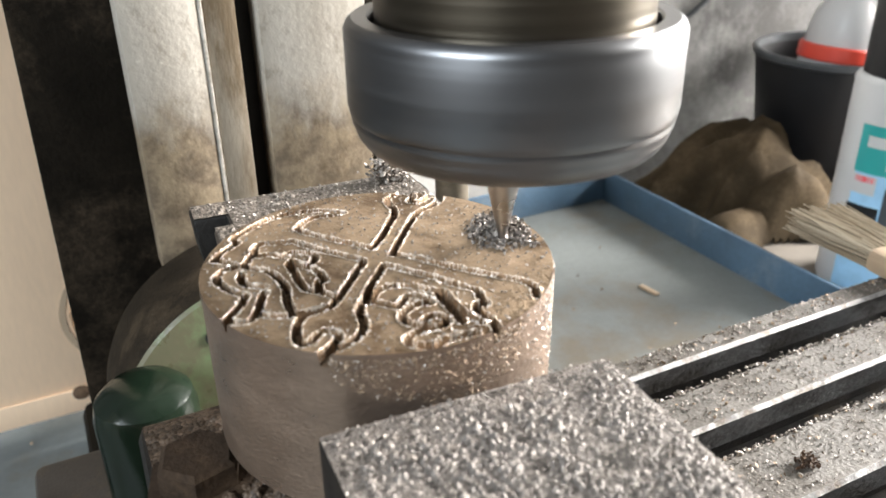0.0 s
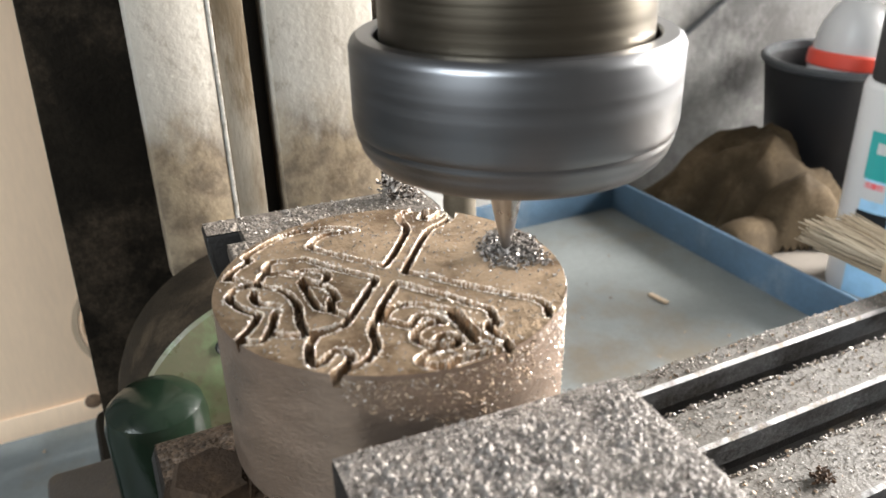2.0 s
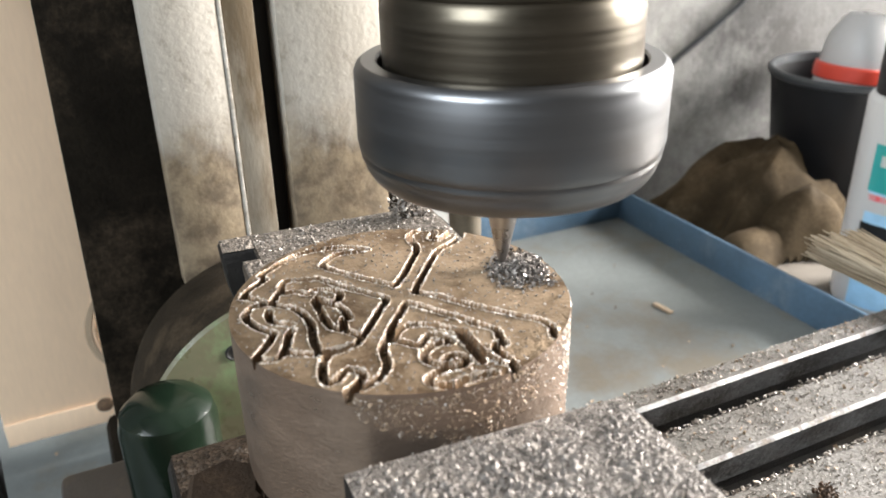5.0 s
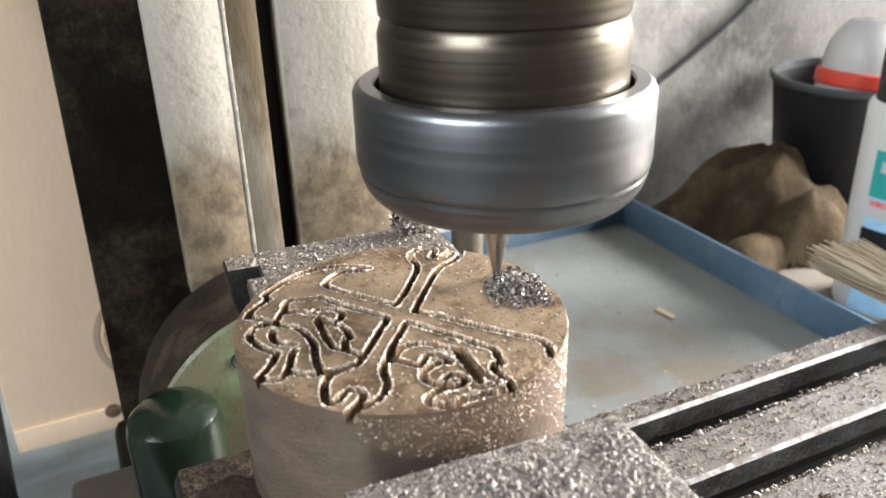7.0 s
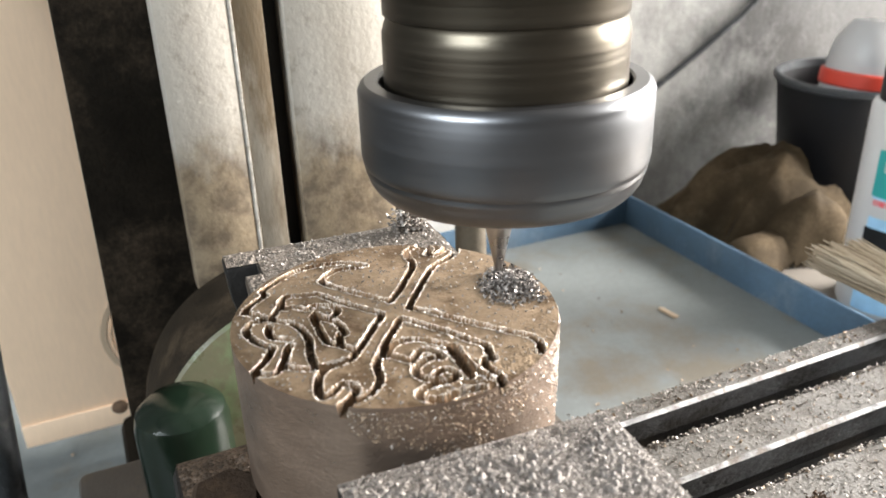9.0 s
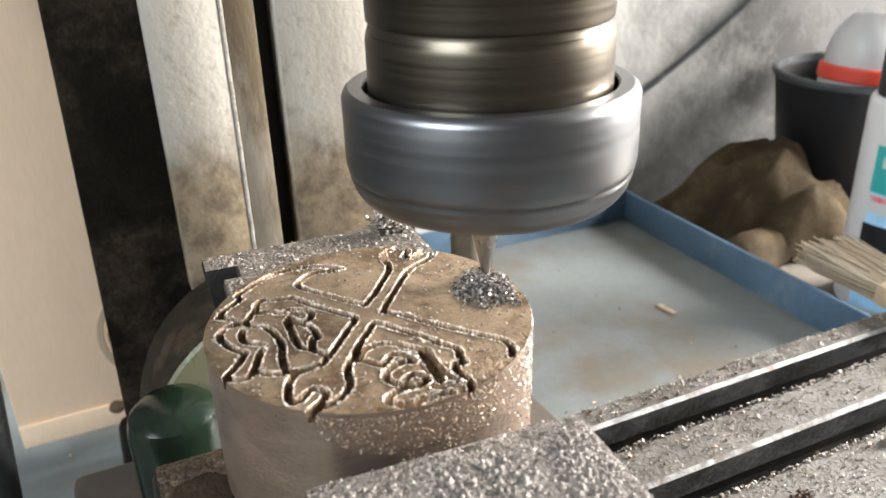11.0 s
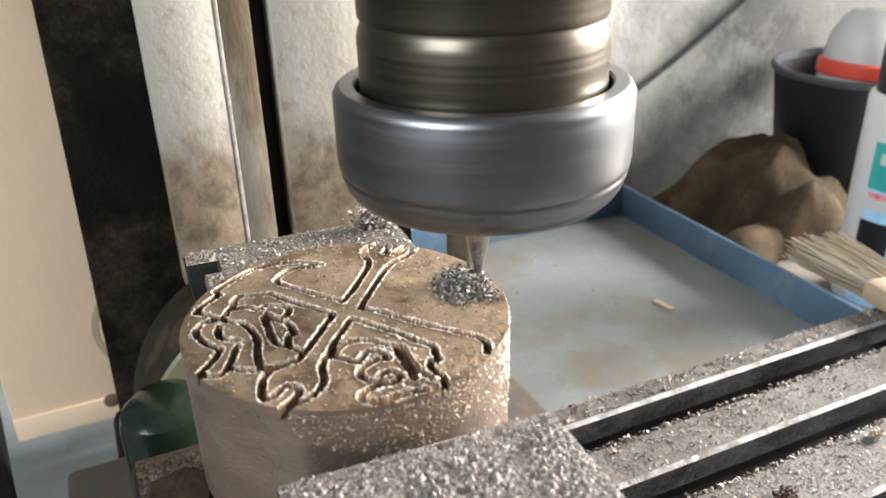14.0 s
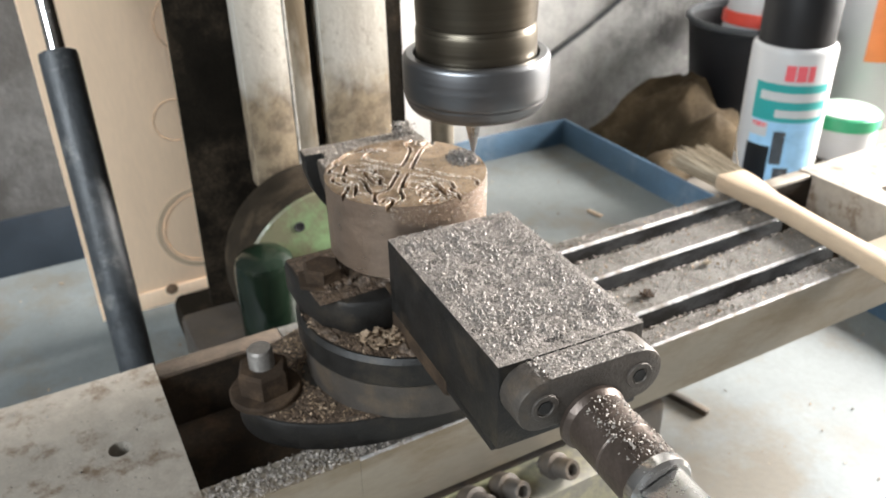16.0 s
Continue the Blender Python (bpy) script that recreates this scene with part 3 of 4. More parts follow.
def milling_table():
    t = thing("milling_table", (0.15, 0.117, -0.03), "cast iron milling table with three slots, littered with chips", "milling table")
    xl, xr, yf, yb, zb = -0.0465, 0.318, 0.0725, 0.1610, -0.030
    m = pose(0.0, 0.0, 0.0, 90, 0, 90)  # outline in y and z, pulled along x
    slots = ((0.0825, 0.0930), (0.1130, 0.1245), (0.1400, 0.1520))
    out = [(yf, zb), (yf, -0.0008), (yf + 0.0008, 0.0)]
    for a, b in slots:
        out += [(a - 0.0008, 0.0), (a, -0.0008), (a, -0.0085), (a - 0.0025, -0.0085), (a - 0.0025, -0.0145), (b + 0.0025, -0.0145), (b + 0.0025, -0.0085), (b, -0.0085), (b, -0.0012), (b + 0.0010, 0.0)]
    out += [(yb - 0.0008, 0.0), (yb, -0.0008), (yb, zb)]
    bed = part("slotted_bed", prism(out, 0.004, 0.264, m), "table_iron", t, "slotted bed with worn edges, slot shade in its colours")
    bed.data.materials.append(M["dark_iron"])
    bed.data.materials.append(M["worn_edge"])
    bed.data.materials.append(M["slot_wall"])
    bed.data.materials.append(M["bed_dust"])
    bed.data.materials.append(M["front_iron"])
    # slot walls and bottoms coloured dark for their shade, worn edges pale for light
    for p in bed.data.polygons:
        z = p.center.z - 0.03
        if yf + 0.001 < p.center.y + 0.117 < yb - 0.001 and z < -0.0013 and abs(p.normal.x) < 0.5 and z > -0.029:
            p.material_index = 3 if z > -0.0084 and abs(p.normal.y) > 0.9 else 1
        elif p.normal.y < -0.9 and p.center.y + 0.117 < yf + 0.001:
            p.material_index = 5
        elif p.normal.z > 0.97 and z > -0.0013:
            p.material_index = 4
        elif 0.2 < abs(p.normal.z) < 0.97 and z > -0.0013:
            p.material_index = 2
    for x0, x1 in ((xl, 0.0039), (0.2641, xr)):
        part("front_rim", box(x0, x1, yf, yf + 0.0128, zb, 0.0, 0.0), "front_iron", t, "smooth yellowish front edge")
        part("back_rim", box(x0, x1, yb - 0.0088, yb, zb, 0.0, 0.0006), "rim_dirt" if x0 < 0 else "table_iron", t, "edge caked with brown dust" if x0 < 0 else "worn back edge")
        # the trough's shade is in its near-black colour and an added thin sheet
        part("trough_floor", box(x0, x1, yf + 0.0129, yb - 0.0089, zb, -0.0255, 0.0), "trough", t, "brown dusty trough floor, darkened for its shade")
        part("trough_shade_sheet", box(x0 + 0.0002, x1 - 0.0002, yb - 0.0095, yb - 0.0089, -0.0254, -0.0015, 0.0), "trough", t, "added near-black sheet for the shade on the trough wall")
    for x0, x1, cx in ((-0.185, xl - 0.0001, -0.0660), (xr + 0.0001, 0.42, 0.3375)):
        part("end_plate", plate_with_hole(x0, x1, yf, yb, zb, 0.0005, cx, 0.1174, 0.0039), "plate", t, "flat stained end plate with a bored hole", smooth=False)
    RIDERS.append(t)


milling_table()


def saddle():
    s = thing("saddle", (0.06, 0.17, -0.129), "grimy cast saddle under the table with gib screws", "machine saddle")
    part("body", box(-0.03, 0.14, 0.070, 0.245, -0.129, -0.037, 0.003), "iron", s)
    part("gib_strip", box(-0.06, 0.118, 0.0500, 0.0695, -0.060, -0.036, 0.001), "yellow", s, "yellowish painted strip")
    for x in (0.0232, 0.0372, 0.0512, 0.0735):
        m = pose(x, 0.058, -0.033, 62, 0, 12)
        sc = part("gib_screw", lathe([(0.0040, -0.008), (0.0040, 0.0072), (0.0036, 0.0080), (0.0023, 0.0080), (0.0020, 0.0058), (0, 0.0058)], m, 24), "iron", s, "dusty socket screw")
        part("collar", lathe([(0.0056, -0.005), (0.0056, 0.0), (0.0042, 0.0005)], m, 24), "iron", sc)


saddle()

VISE = pose(0.0, 0.0, 0.0)
VX, VY, VYAW = 0.0394, 0.0410, -3.2


def vise():
    v = thing("machine_vise", (0.0405, 0.105, 0.0), "swivel machine vise of dark steel, thick with metal chips", "vise")
    c = (0.0405, 0.108)
    ear = [(c[0] + 0.066 * math.copysign(abs(math.cos(a)) ** 0.95, math.cos(a)), c[1] + 0.036 * math.sin(a)) for a in (2 * math.pi * k / 64 for k in range(64))]
    part("base_flange", prism(ear, 0.0005, 0.0120, bevel=0.0012), "dark_iron", v, "dusty dark base flange")
    part("swivel_ring", lathe([(0.0395, 0.0121), (0.0395, 0.0250), (0.0388, 0.0258), (0, 0.0258)], pose(0.0405, 0.105, 0), 72), "iron", v, "dull steel degree ring")
    part("turntable", lathe([(0.0405, 0.0259), (0.0412, 0.0268), (0.0412, 0.0352), (0.0400, 0.0370), (0, 0.0372)], pose(0.0405, 0.105, 0), 72), "dark_iron", v, "dark steel turntable")
    j = pose(VX, VY, 0, 0, 0, VYAW)
    w, l = 0.0208, 0.0348
    part("bed", turned(box(-0.017, 0.017, 0.004, 0.088, 0.0373, 0.0515, 0.002), j), "rust_iron", v, "dust-covered bed")
    out = [(0.0015, 0.128), (0.0010, 0.112), (0.0040, 0.099), (0.0105, 0.090), (0.020, 0.086), (0.032, 0.086), (0.032, 0.128)]
    part("shoulder", prism(out, 0.0373, 0.0505, bevel=0.0022), "dark_iron", v, "rounded shoulder caked with brown dust")
    grit_sheet("shoulder_dust", lambda u, w: (0.0025 + 0.028 * u, 0.0925 + 0.034 * w, 0.0506), 70, 80, 0.0040, "brown_grit", v, "brown caked dust", 3.0, 260)
    grit_sheet("jaw_crust", lambda u, w: tuple(j @ Vector(((u - 0.5) * 0.0413, (w - 0.5) * 0.0692, 0.0775))), 230, 370, 0.0010, "grit", v, "caked grey-brown grit on the jaw", 1.0, 1300)
    for x0, x1, y0, y1, nu, nv in ((-0.0190, 0.0202, 0.0902, 0.1103, 140, 70), (-0.0254, -0.0191, 0.1037, 0.1103, 24, 24), (-0.0225, -0.0191, 0.0902, 0.0983, 14, 30)):
        grit_sheet("back_crust", lambda u, w: tuple(j @ Vector((x0 + (x1 - x0) * u, y0 + (y1 - y0) * w, 0.0796))), nu, nv, 0.0007, "dark_grit", v, "caked grit on the fixed jaw", 2.0, 900)
    grit_sheet("plate_crust", lambda u, w: tuple(j @ Vector((0.001 + (u - 0.5) * 0.026, -0.0353 - w * 0.0084, 0.0776))), 100, 50, 0.0005, "grit", v, "caked grit on the retaining plate", 5.0, 1300)

    def ledge(u, w):
        a, r = 2 * math.pi * u, 0.64 + 0.35 * w
        return (c[0] + 0.066 * r * math.cos(a), c[1] + 0.036 * r * math.sin(a), 0.0121)
    grit_sheet("flange_dust", ledge, 260, 24, 0.0016, "brown_grit", v, "brown dust drifted on the flange", 7.0, 350)
    grit_sheet("turntable_dust", lambda u, w: (0.0405 + 0.0398 * (0.12 + 0.87 * w) * math.cos(3.0 + 2.2 * u), 0.105 + 0.0398 * (0.12 + 0.87 * w) * math.sin(3.0 + 2.2 * u), 0.0373), 130, 60, 0.0040, "brown_grit", v, "brown dust heaped on the turntable", 8.0, 260)
    part("moving_jaw", turned(box(-w, w, -l, l, 0.0520, 0.0775, 0.0006), j), "dark_iron", v, "dark block jaw covered in chips")
    part("jaw_step", turned(box(-w + 0.0005, w - 0.0005, -l + 0.004, -0.004, 0.0480, 0.0520, 0.0006), j), "dark_iron", v)
    # stadium-shaped retaining plate
    r, h = 0.0071, 0.0133
    st = [(h + r * math.cos(a), r * math.sin(a)) for a in (-math.pi / 2 + math.pi * k / 12 for k in range(13))] + [(-h + r * math.cos(a), r * math.sin(a)) for a in (math.pi / 2 + math.pi * k / 12 for k in range(13))]
    pl = j @ pose(-0.0003, -l, 0.0702, 90, 0, 0)
    part("retaining_plate", prism(st, 0.0001, 0.0090, pl, bevel=0.0006), "iron", v, "rounded retaining plate with two socket screws")
    for x in (-h, h):
        m = pl @ pose(x, 0, 0.0091)
        s = part("socket_screw", lathe([(0.0036, 0.0), (0.0036, 0.0004), (0.0034, 0.0006), (0.0023, 0.0006), (0.0021, 0.0002), (0, 0.0002)], m, 32), "iron", v, "steel socket screw with a hexagon recess")
        part("hexagon_recess", lathe([(0.0019, 0.00025), (0.0019, 0.0005), (0, 0.0005)], m, 6), "black", s, smooth=False)
    ax = j @ pose(0.0, -l - 0.0091, 0.0622, 90, 0, 0)
    part("screw", lathe([(0.0090, 0.0), (0.0090, 0.0012), (0.0080, 0.0026), (0.0080, 0.0135), (0.0077, 0.0139), (0.0080, 0.0143), (0.0080, 0.0235)], ax, 40), "screw", v, "round screw barrel dusted with chips")
    part("collar", lathe([(0.0080, 0.02351), (0.0082, 0.0240), (0.0082, 0.0262), (0.0074, 0.0270), (0, 0.0270)], ax, 40), "bright_steel", v, "bright worn collar")
    part("square_end", prism([(-0.0052, -0.0052), (0.0052, -0.0052), (0.0052, 0.0052), (-0.0052, 0.0052)], 0.0271, 0.050, ax @ pose(0, 0, 0, 0, 0, 20), bevel=0.0006), "bright_steel", v, "bright square screw end")
    # fixed jaw: body, jaw plate and the slot between them
    def cheek(x, lo):
        """Upright plate outline with its lower end swept in."""
        side = ((0.0, 0.0), (0.0006, 0.0075), (0.0022, 0.0140), (0.0052, 0.0200), (0.0098, 0.0260), (0.0140, 0.0300))
        return [(0.0205, 0.0795), *((x + q, 0.0795 - h) for q, h in side), (x + 0.017, lo), (0.0205, lo)]
    up = j @ pose(0, 0, 0, 90, 0, 0)  # outline in x and z, pulled along -y
    part("fixed_jaw", prism(cheek(-0.0258, 0.0373), -0.1105, -0.1035, up, bevel=0.0008), "dark_iron", v, "dark fixed jaw with a swept lower end")
    part("jaw_bridge", prism(cheek(-0.0195, 0.0373), -0.1034, -0.0986, up), "dark_iron", v)
    part("jaw_plate", prism(cheek(-0.0228, 0.0450), -0.0985, -0.0900, up, bevel=0.0008), "iron", v, "grey jaw plate behind the workpiece")
    # hexagon bolts
    for x, y, z, r in ((0.0092, 0.1076, 0.0506, 0.0068),):
        b = part("hexagon_bolt", lathe([(r * 1.35, 0.0), (r * 1.35, 0.0012), (r, 0.0013), (r, 0.0052), (r * 0.85, 0.0060), (0, 0.0060)], pose(x, y, z, 0, 0, 15), 6), "rust_iron", v, "dusty hexagon bolt head", smooth=False)
    RIDERS.append(v)
    n = thing("clamp_bolt", (-0.0158, 0.1075, 0.012), "dusty clamping stud with a hexagon nut and washer", "bolt")
    p = pose(-0.0158, 0.1075, 0)
    part("washer", lathe([(0.0125, 0.0121), (0.0125, 0.0138), (0.0120, 0.0144), (0.0045, 0.0144)], p, 40), "rust_iron", n, "wide dusty washer")
    part("nut", lathe([(0.0090, 0.0145), (0.0092, 0.0155), (0.0092, 0.0225), (0.0082, 0.0240), (0.0046, 0.0240)], p @ pose(0, 0, 0, 0, 0, 10), 6), "rust_iron", n, "dusty hexagon nut", smooth=False)
    prof = [(0.0044, 0.0145)]
    for k in range(7):
        z = 0.0241 + k * 0.0009
        prof += [(0.0044, z), (0.0038, z + 0.00045)]
    part("stud", lathe(prof + [(0.0044, 0.0304), (0.0038, 0.0312), (0, 0.0312)], p, 28), "stud", n, "threaded worn steel stud")
    RIDERS.append(n)


vise()

STROKES = {
    "arc": [(-22.8, 11.0), (-21.7, 12.8), (-19.2, 14.9), (-18.0, 15.9), (-18.4, 17.3), (-16.3, 19.1), (-13.7, 21.0), (-11.3, 22.3), (-8.4, 22.9), (-6.6, 22.8), (-4.7, 22.6), (-1.7, 21.6), (1.4, 19.1)],
    "hook": [(1.3, 18.9), (-0.9, 19.0), (-3.5, 19.5), (-5.6, 18.8), (-7.4, 17.2), (-7.7, 15.6), (-5.8, 12.4), (-3.0, 8.3), (0.5, 3.7)],
    "la": [(-9.8, 12.1), (-8.0, 8.6), (-6.0, 5.5), (-4.0, 2.7), (-2.5, 0.2), (-4.8, -2.9), (-7.3, -6.0), (-9.7, -8.9)],
    "lb": [(-9.9, -9.1), (-11.6, -10.7), (-13.4, -11.0), (-15.3, -11.4), (-16.8, -12.6), (-17.9, -15.2), (-18.3, -17.9), (-16.9, -18.0), (-15.4, -16.7), (-14.2, -16.4), (-13.3, -17.6), (-13.4, -18.9), (-14.5, -19.9), (-15.8, -20.7), (-16.7, -21.4), (-17.2, -22.9)],
    "lr": [(-16.0, -21.2), (-13.8, -21.0), (-11.9, -20.3), (-10.4, -19.1), (-9.2, -17.1), (-8.8, -15.0), (-8.2, -13.0), (-7.0, -11.4), (-4.9, -8.3), (-2.4, -5.4), (-0.3, -2.8), (0.5, -3.2), (2.1, -5.7), (5.3, -10.6), (6.5, -12.7)],
    "lo": [(-22.6, 10.9), (-20.8, 9.1), (-19.4, 7.1), (-17.7, 9.4), (-16.6, 10.8), (-16.1, 12.6), (-14.6, 13.4), (-11.9, 12.5), (-9.9, 11.9)],
    "qa": [(-20.1, 7.1), (-22.3, 7.1), (-23.7, 5.2), (-23.7, 2.9), (-22.9, 0.6), (-21.9, -1.1), (-21.2, -2.0), (-22.3, -4.0), (-23.6, -5.8), (-25.0, -7.3), (-24.4, -8.5), (-23.1, -9.2), (-21.8, -8.6), (-20.5, -6.5), (-19.4, -3.8), (-18.6, -2.6)],
    "qb": [(-19.4, 7.1), (-18.1, 5.6), (-16.6, 4.2), (-15.8, 2.1), (-15.5, -0.6), (-15.6, -3.0), (-16.5, -6.1)],
    "qc": [(-18.1, -0.8), (-19.5, 0.1), (-20.5, 1.4), (-20.6, 3.4), (-20.0, 4.9)],
    "qd": [(-16.2, 9.3), (-14.5, 9.1), (-13.2, 7.5), (-11.6, 8.0), (-9.9, 7.4), (-8.6, 6.2), (-8.7, 4.5), (-9.7, 3.3), (-11.3, 3.7), (-12.1, 5.4)],
    "qe": [(-12.9, 4.6), (-13.0, 1.5), (-13.2, -2.0), (-12.9, -4.6), (-11.8, -5.9), (-10.8, -7.2), (-10.0, -8.7)],
    "qf": [(-12.4, 3.9), (-10.4, 1.8), (-9.7, -0.6), (-9.8, -3.1), (-10.7, -3.0), (-11.4, -5.4)],
    "qg": [(-20.8, -8.1), (-19.1, -9.6), (-17.0, -10.5), (-14.7, -10.5), (-11.9, -10.5)],
    "qh": [(-16.4, -6.1), (-16.7, -8.4), (-16.7, -10.5)],
    "ra": [(-6.1, -11.6), (-4.3, -9.8), (-2.2, -9.3), (0.2, -10.2), (2.2, -12.4), (3.4, -13.8)],
    "rb": [(-7.4, -11.8), (-5.4, -12.8), (-4.5, -14.0), (-3.4, -15.3)],
    "rc": [(-2.7, -14.6), (-1.3, -13.3), (0.1, -13.5), (1.0, -14.9), (1.0, -16.4), (-0.2, -15.9), (-1.9, -16.2), (-3.4, -17.0), (-4.1, -18.1), (-3.9, -19.8), (-2.7, -21.1), (-1.7, -21.3)],
    "rd": [(3.4, -13.8), (2.9, -16.0), (2.8, -18.6), (2.7, -21.1), (2.6, -22.8)],
    "re": [(-1.6, -19.9), (-0.3, -19.5), (0.6, -20.0), (0.9, -21.8), (-0.7, -22.4), (-2.9, -22.4), (-4.8, -22.7), (-5.8, -23.4), (-5.6, -24.7), (-4.0, -25.6), (-2.6, -25.9)],
    "rf": [(4.2, -14.2), (3.8, -17.0), (3.8, -19.9), (4.1, -22.1), (4.8, -23.8)],
    "rg": [(6.1, -12.7), (7.5, -14.6), (8.4, -16.3), (7.8, -18.5), (7.7, -20.2), (6.5, -19.8), (5.8, -21.1), (6.1, -22.8), (6.4, -24.3), (5.9, -26.3), (4.7, -28.4)],
    "rh": [(-2.6, -25.9), (-1.8, -25.6), (0.4, -25.4), (3.1, -25.6)],
    "ta": [(2.3, 0.1), (4.4, 2.8), (7.7, 7.0), (10.4, 10.4), (13.0, 13.0), (15.5, 14.1), (17.8, 15.4), (19.3, 17.3), (19.0, 19.2), (17.2, 18.3), (14.9, 17.0), (13.7, 18.2), (15.2, 20.0), (14.6, 21.8), (12.9, 22.1), (10.9, 21.4), (9.9, 19.4), (9.7, 16.6), (9.0, 14.3), (6.5, 10.9), (3.3, 6.7), (0.4, 3.5)],
    "tr": [(2.3, 0.1), (3.6, -1.0), (5.1, -2.7), (7.4, -6.2), (10.5, -10.3), (13.5, -14.2), (15.6, -16.8), (16.2, -19.1), (15.2, -21.1)],
}
PX, PY, PR, PTOP, PBOT = 0.0403, 0.1039, 0.0268, 0.0852, 0.0590


STROKES["new"] = [((0.0602 - PX) * 1000 - x, (0.0999 - PY) * 1000 - y) for t, x, y in FEED]


def groove_depth(P):
    """How deep the cutter has gone at each point (millimetres from the middle)."""
    d = np.full(len(P), 9.0)
    for pts in STROKES.values():
        c = spline([(x, y, 0) for x, y in pts], 5)
        for a, b in zip(c, c[1:]):
            a2, ab = np.array(a[:2]), np.array((b - a)[:2])
            u = np.clip(((P - a2) @ ab) / max(ab @ ab, 1e-9), 0, 1)
            d = np.minimum(d, np.linalg.norm(P - a2 - u[:, None] * ab, axis=1))
    rough = np.array([noise.noise(Vector((x * 1.9, y * 1.9, 2.0))) + 0.6 * noise.noise(Vector((x * 4.3, y * 4.3, 7.0))) for x, y in P])
    wall = np.clip((0.66 + 0.05 * rough - d) / 0.13, 0, 1)
    burr = (0.17 + 0.19 * rough) * np.exp(-((d - 0.77 - 0.06 * rough) / 0.11) ** 2)
    return wall * 2.0 - np.maximum(burr, 0)


def engraved_disc():
    w = thing("engraved_disc", (PX, PY, PBOT), "round bronze blank with a cross and scrolls being engraved", "workpiece")
    step, r = 0.145, PR * 1000
    n = int(r / step) + 1
    g = np.arange(-n, n + 1) * step
    X, Y = np.meshgrid(g, g, indexing="ij")
    P = np.c_[X.ravel(), Y.ravel()]
    rad = np.hypot(*P.T)
    inside = rad < r - 0.12
    depth = groove_depth(P)
    rng = np.random.default_rng(4)
    z = PTOP * 1000 - depth + rng.normal(0, 0.018, len(P))
    # the front edge is chipped away on one side
    z -= np.clip((rad - 24.2 + 2.2 * np.clip((P[:, 0] * 0.35 - P[:, 1] * 0.93 - 23.0) / 3, -1, 0.6)) / 2.6, 0, 1) * np.clip((P[:, 0] * 0.30 - P[:, 1] * 0.95 - 20) / 5, 0, 1) * 0.3
    broken = np.clip((P[:, 0] * 0.30 - P[:, 1] * 0.95 - 19) / 4, 0, 1) * np.clip((rad - 20.5) / 3, 0, 1)
    z -= broken * np.array([0.16 * max(0.0, noise.noise(Vector((x * 0.8, y * 0.8, 0.0))) + 0.2) + 0.12 * noise.noise(Vector((x * 3, y * 3, 5.0))) for x, y in P])
    idx = np.full(len(P), -1)
    idx[inside] = np.arange(inside.sum())
    idx = idx.reshape(X.shape)
    a, b, c, d = idx[:-1, :-1], idx[1:, :-1], idx[1:, 1:], idx[:-1, 1:]
    ok = (a >= 0) & (b >= 0) & (c >= 0) & (d >= 0)
    quads = np.stack([a[ok], b[ok], c[ok], d[ok]], 1)
    V = np.c_[P, z][inside] * 0.001 + np.array([PX, PY, 0])
    me = bpy.data.meshes.new("top")
    me.from_pydata(V.tolist(), [], quads.tolist())
    bm = bmesh.new()
    bm.from_mesh(me)
    bpy.data.meshes.remove(me)
    rim = [v for v in bm.verts if any(len(e.link_faces) == 1 for e in v.link_edges)]
    for v in rim:
        f = Vector((v.co.x - PX, v.co.y - PY))
        f = f.normalized() * PR
        v.co.x, v.co.y = PX + f.x, PY + f.y
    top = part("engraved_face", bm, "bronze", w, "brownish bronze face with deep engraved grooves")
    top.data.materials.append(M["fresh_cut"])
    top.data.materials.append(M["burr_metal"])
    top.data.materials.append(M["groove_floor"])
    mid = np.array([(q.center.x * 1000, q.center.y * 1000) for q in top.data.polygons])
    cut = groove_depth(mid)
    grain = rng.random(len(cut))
    # deepest faces darkened for the shade down in the grooves, burrs brightest
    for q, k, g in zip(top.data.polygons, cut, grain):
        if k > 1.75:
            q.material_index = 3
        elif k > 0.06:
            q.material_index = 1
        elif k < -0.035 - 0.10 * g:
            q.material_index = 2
    # the turned side, open at the top where the face closes it; it follows the notches of the face
    bm = bmesh.new()
    N = 420
    A = np.arange(N) * 2 * math.pi / N
    E = np.c_[np.cos(A), np.sin(A)] * (r - 0.1)
    ez = PTOP * 1000 - groove_depth(E)
    ez -= np.clip((r - 0.1 - 24.2 + 2.2 * np.clip((E[:, 0] * 0.35 - E[:, 1] * 0.93 - 23.0) / 3, -1, 0.6)) / 2.6, 0, 1) * np.clip((E[:, 0] * 0.30 - E[:, 1] * 0.95 - 20) / 5, 0, 1) * 0.3
    rings = []
    for k, zz in enumerate((None, 0.0810, 0.0740, 0.0660, PBOT + 0.0006, PBOT)):
        rr = PR - (0.0006 if k == 5 else 0.0) + 0.00002
        rings.append([bm.verts.new((PX + rr * math.cos(a), PY + rr * math.sin(a), ez[i] * 0.001 if zz is None else zz)) for i, a in enumerate(A)])
    for p, q in zip(rings, rings[1:]):
        for i in range(N):
            bm.faces.new([p[i - 1], q[i - 1], q[i], p[i]])
    bm.faces.new(rings[-1])
    part("turned_side", bm, "bronze_side", w, "pinkish turned side")
    RIDERS.append(w)


engraved_disc()


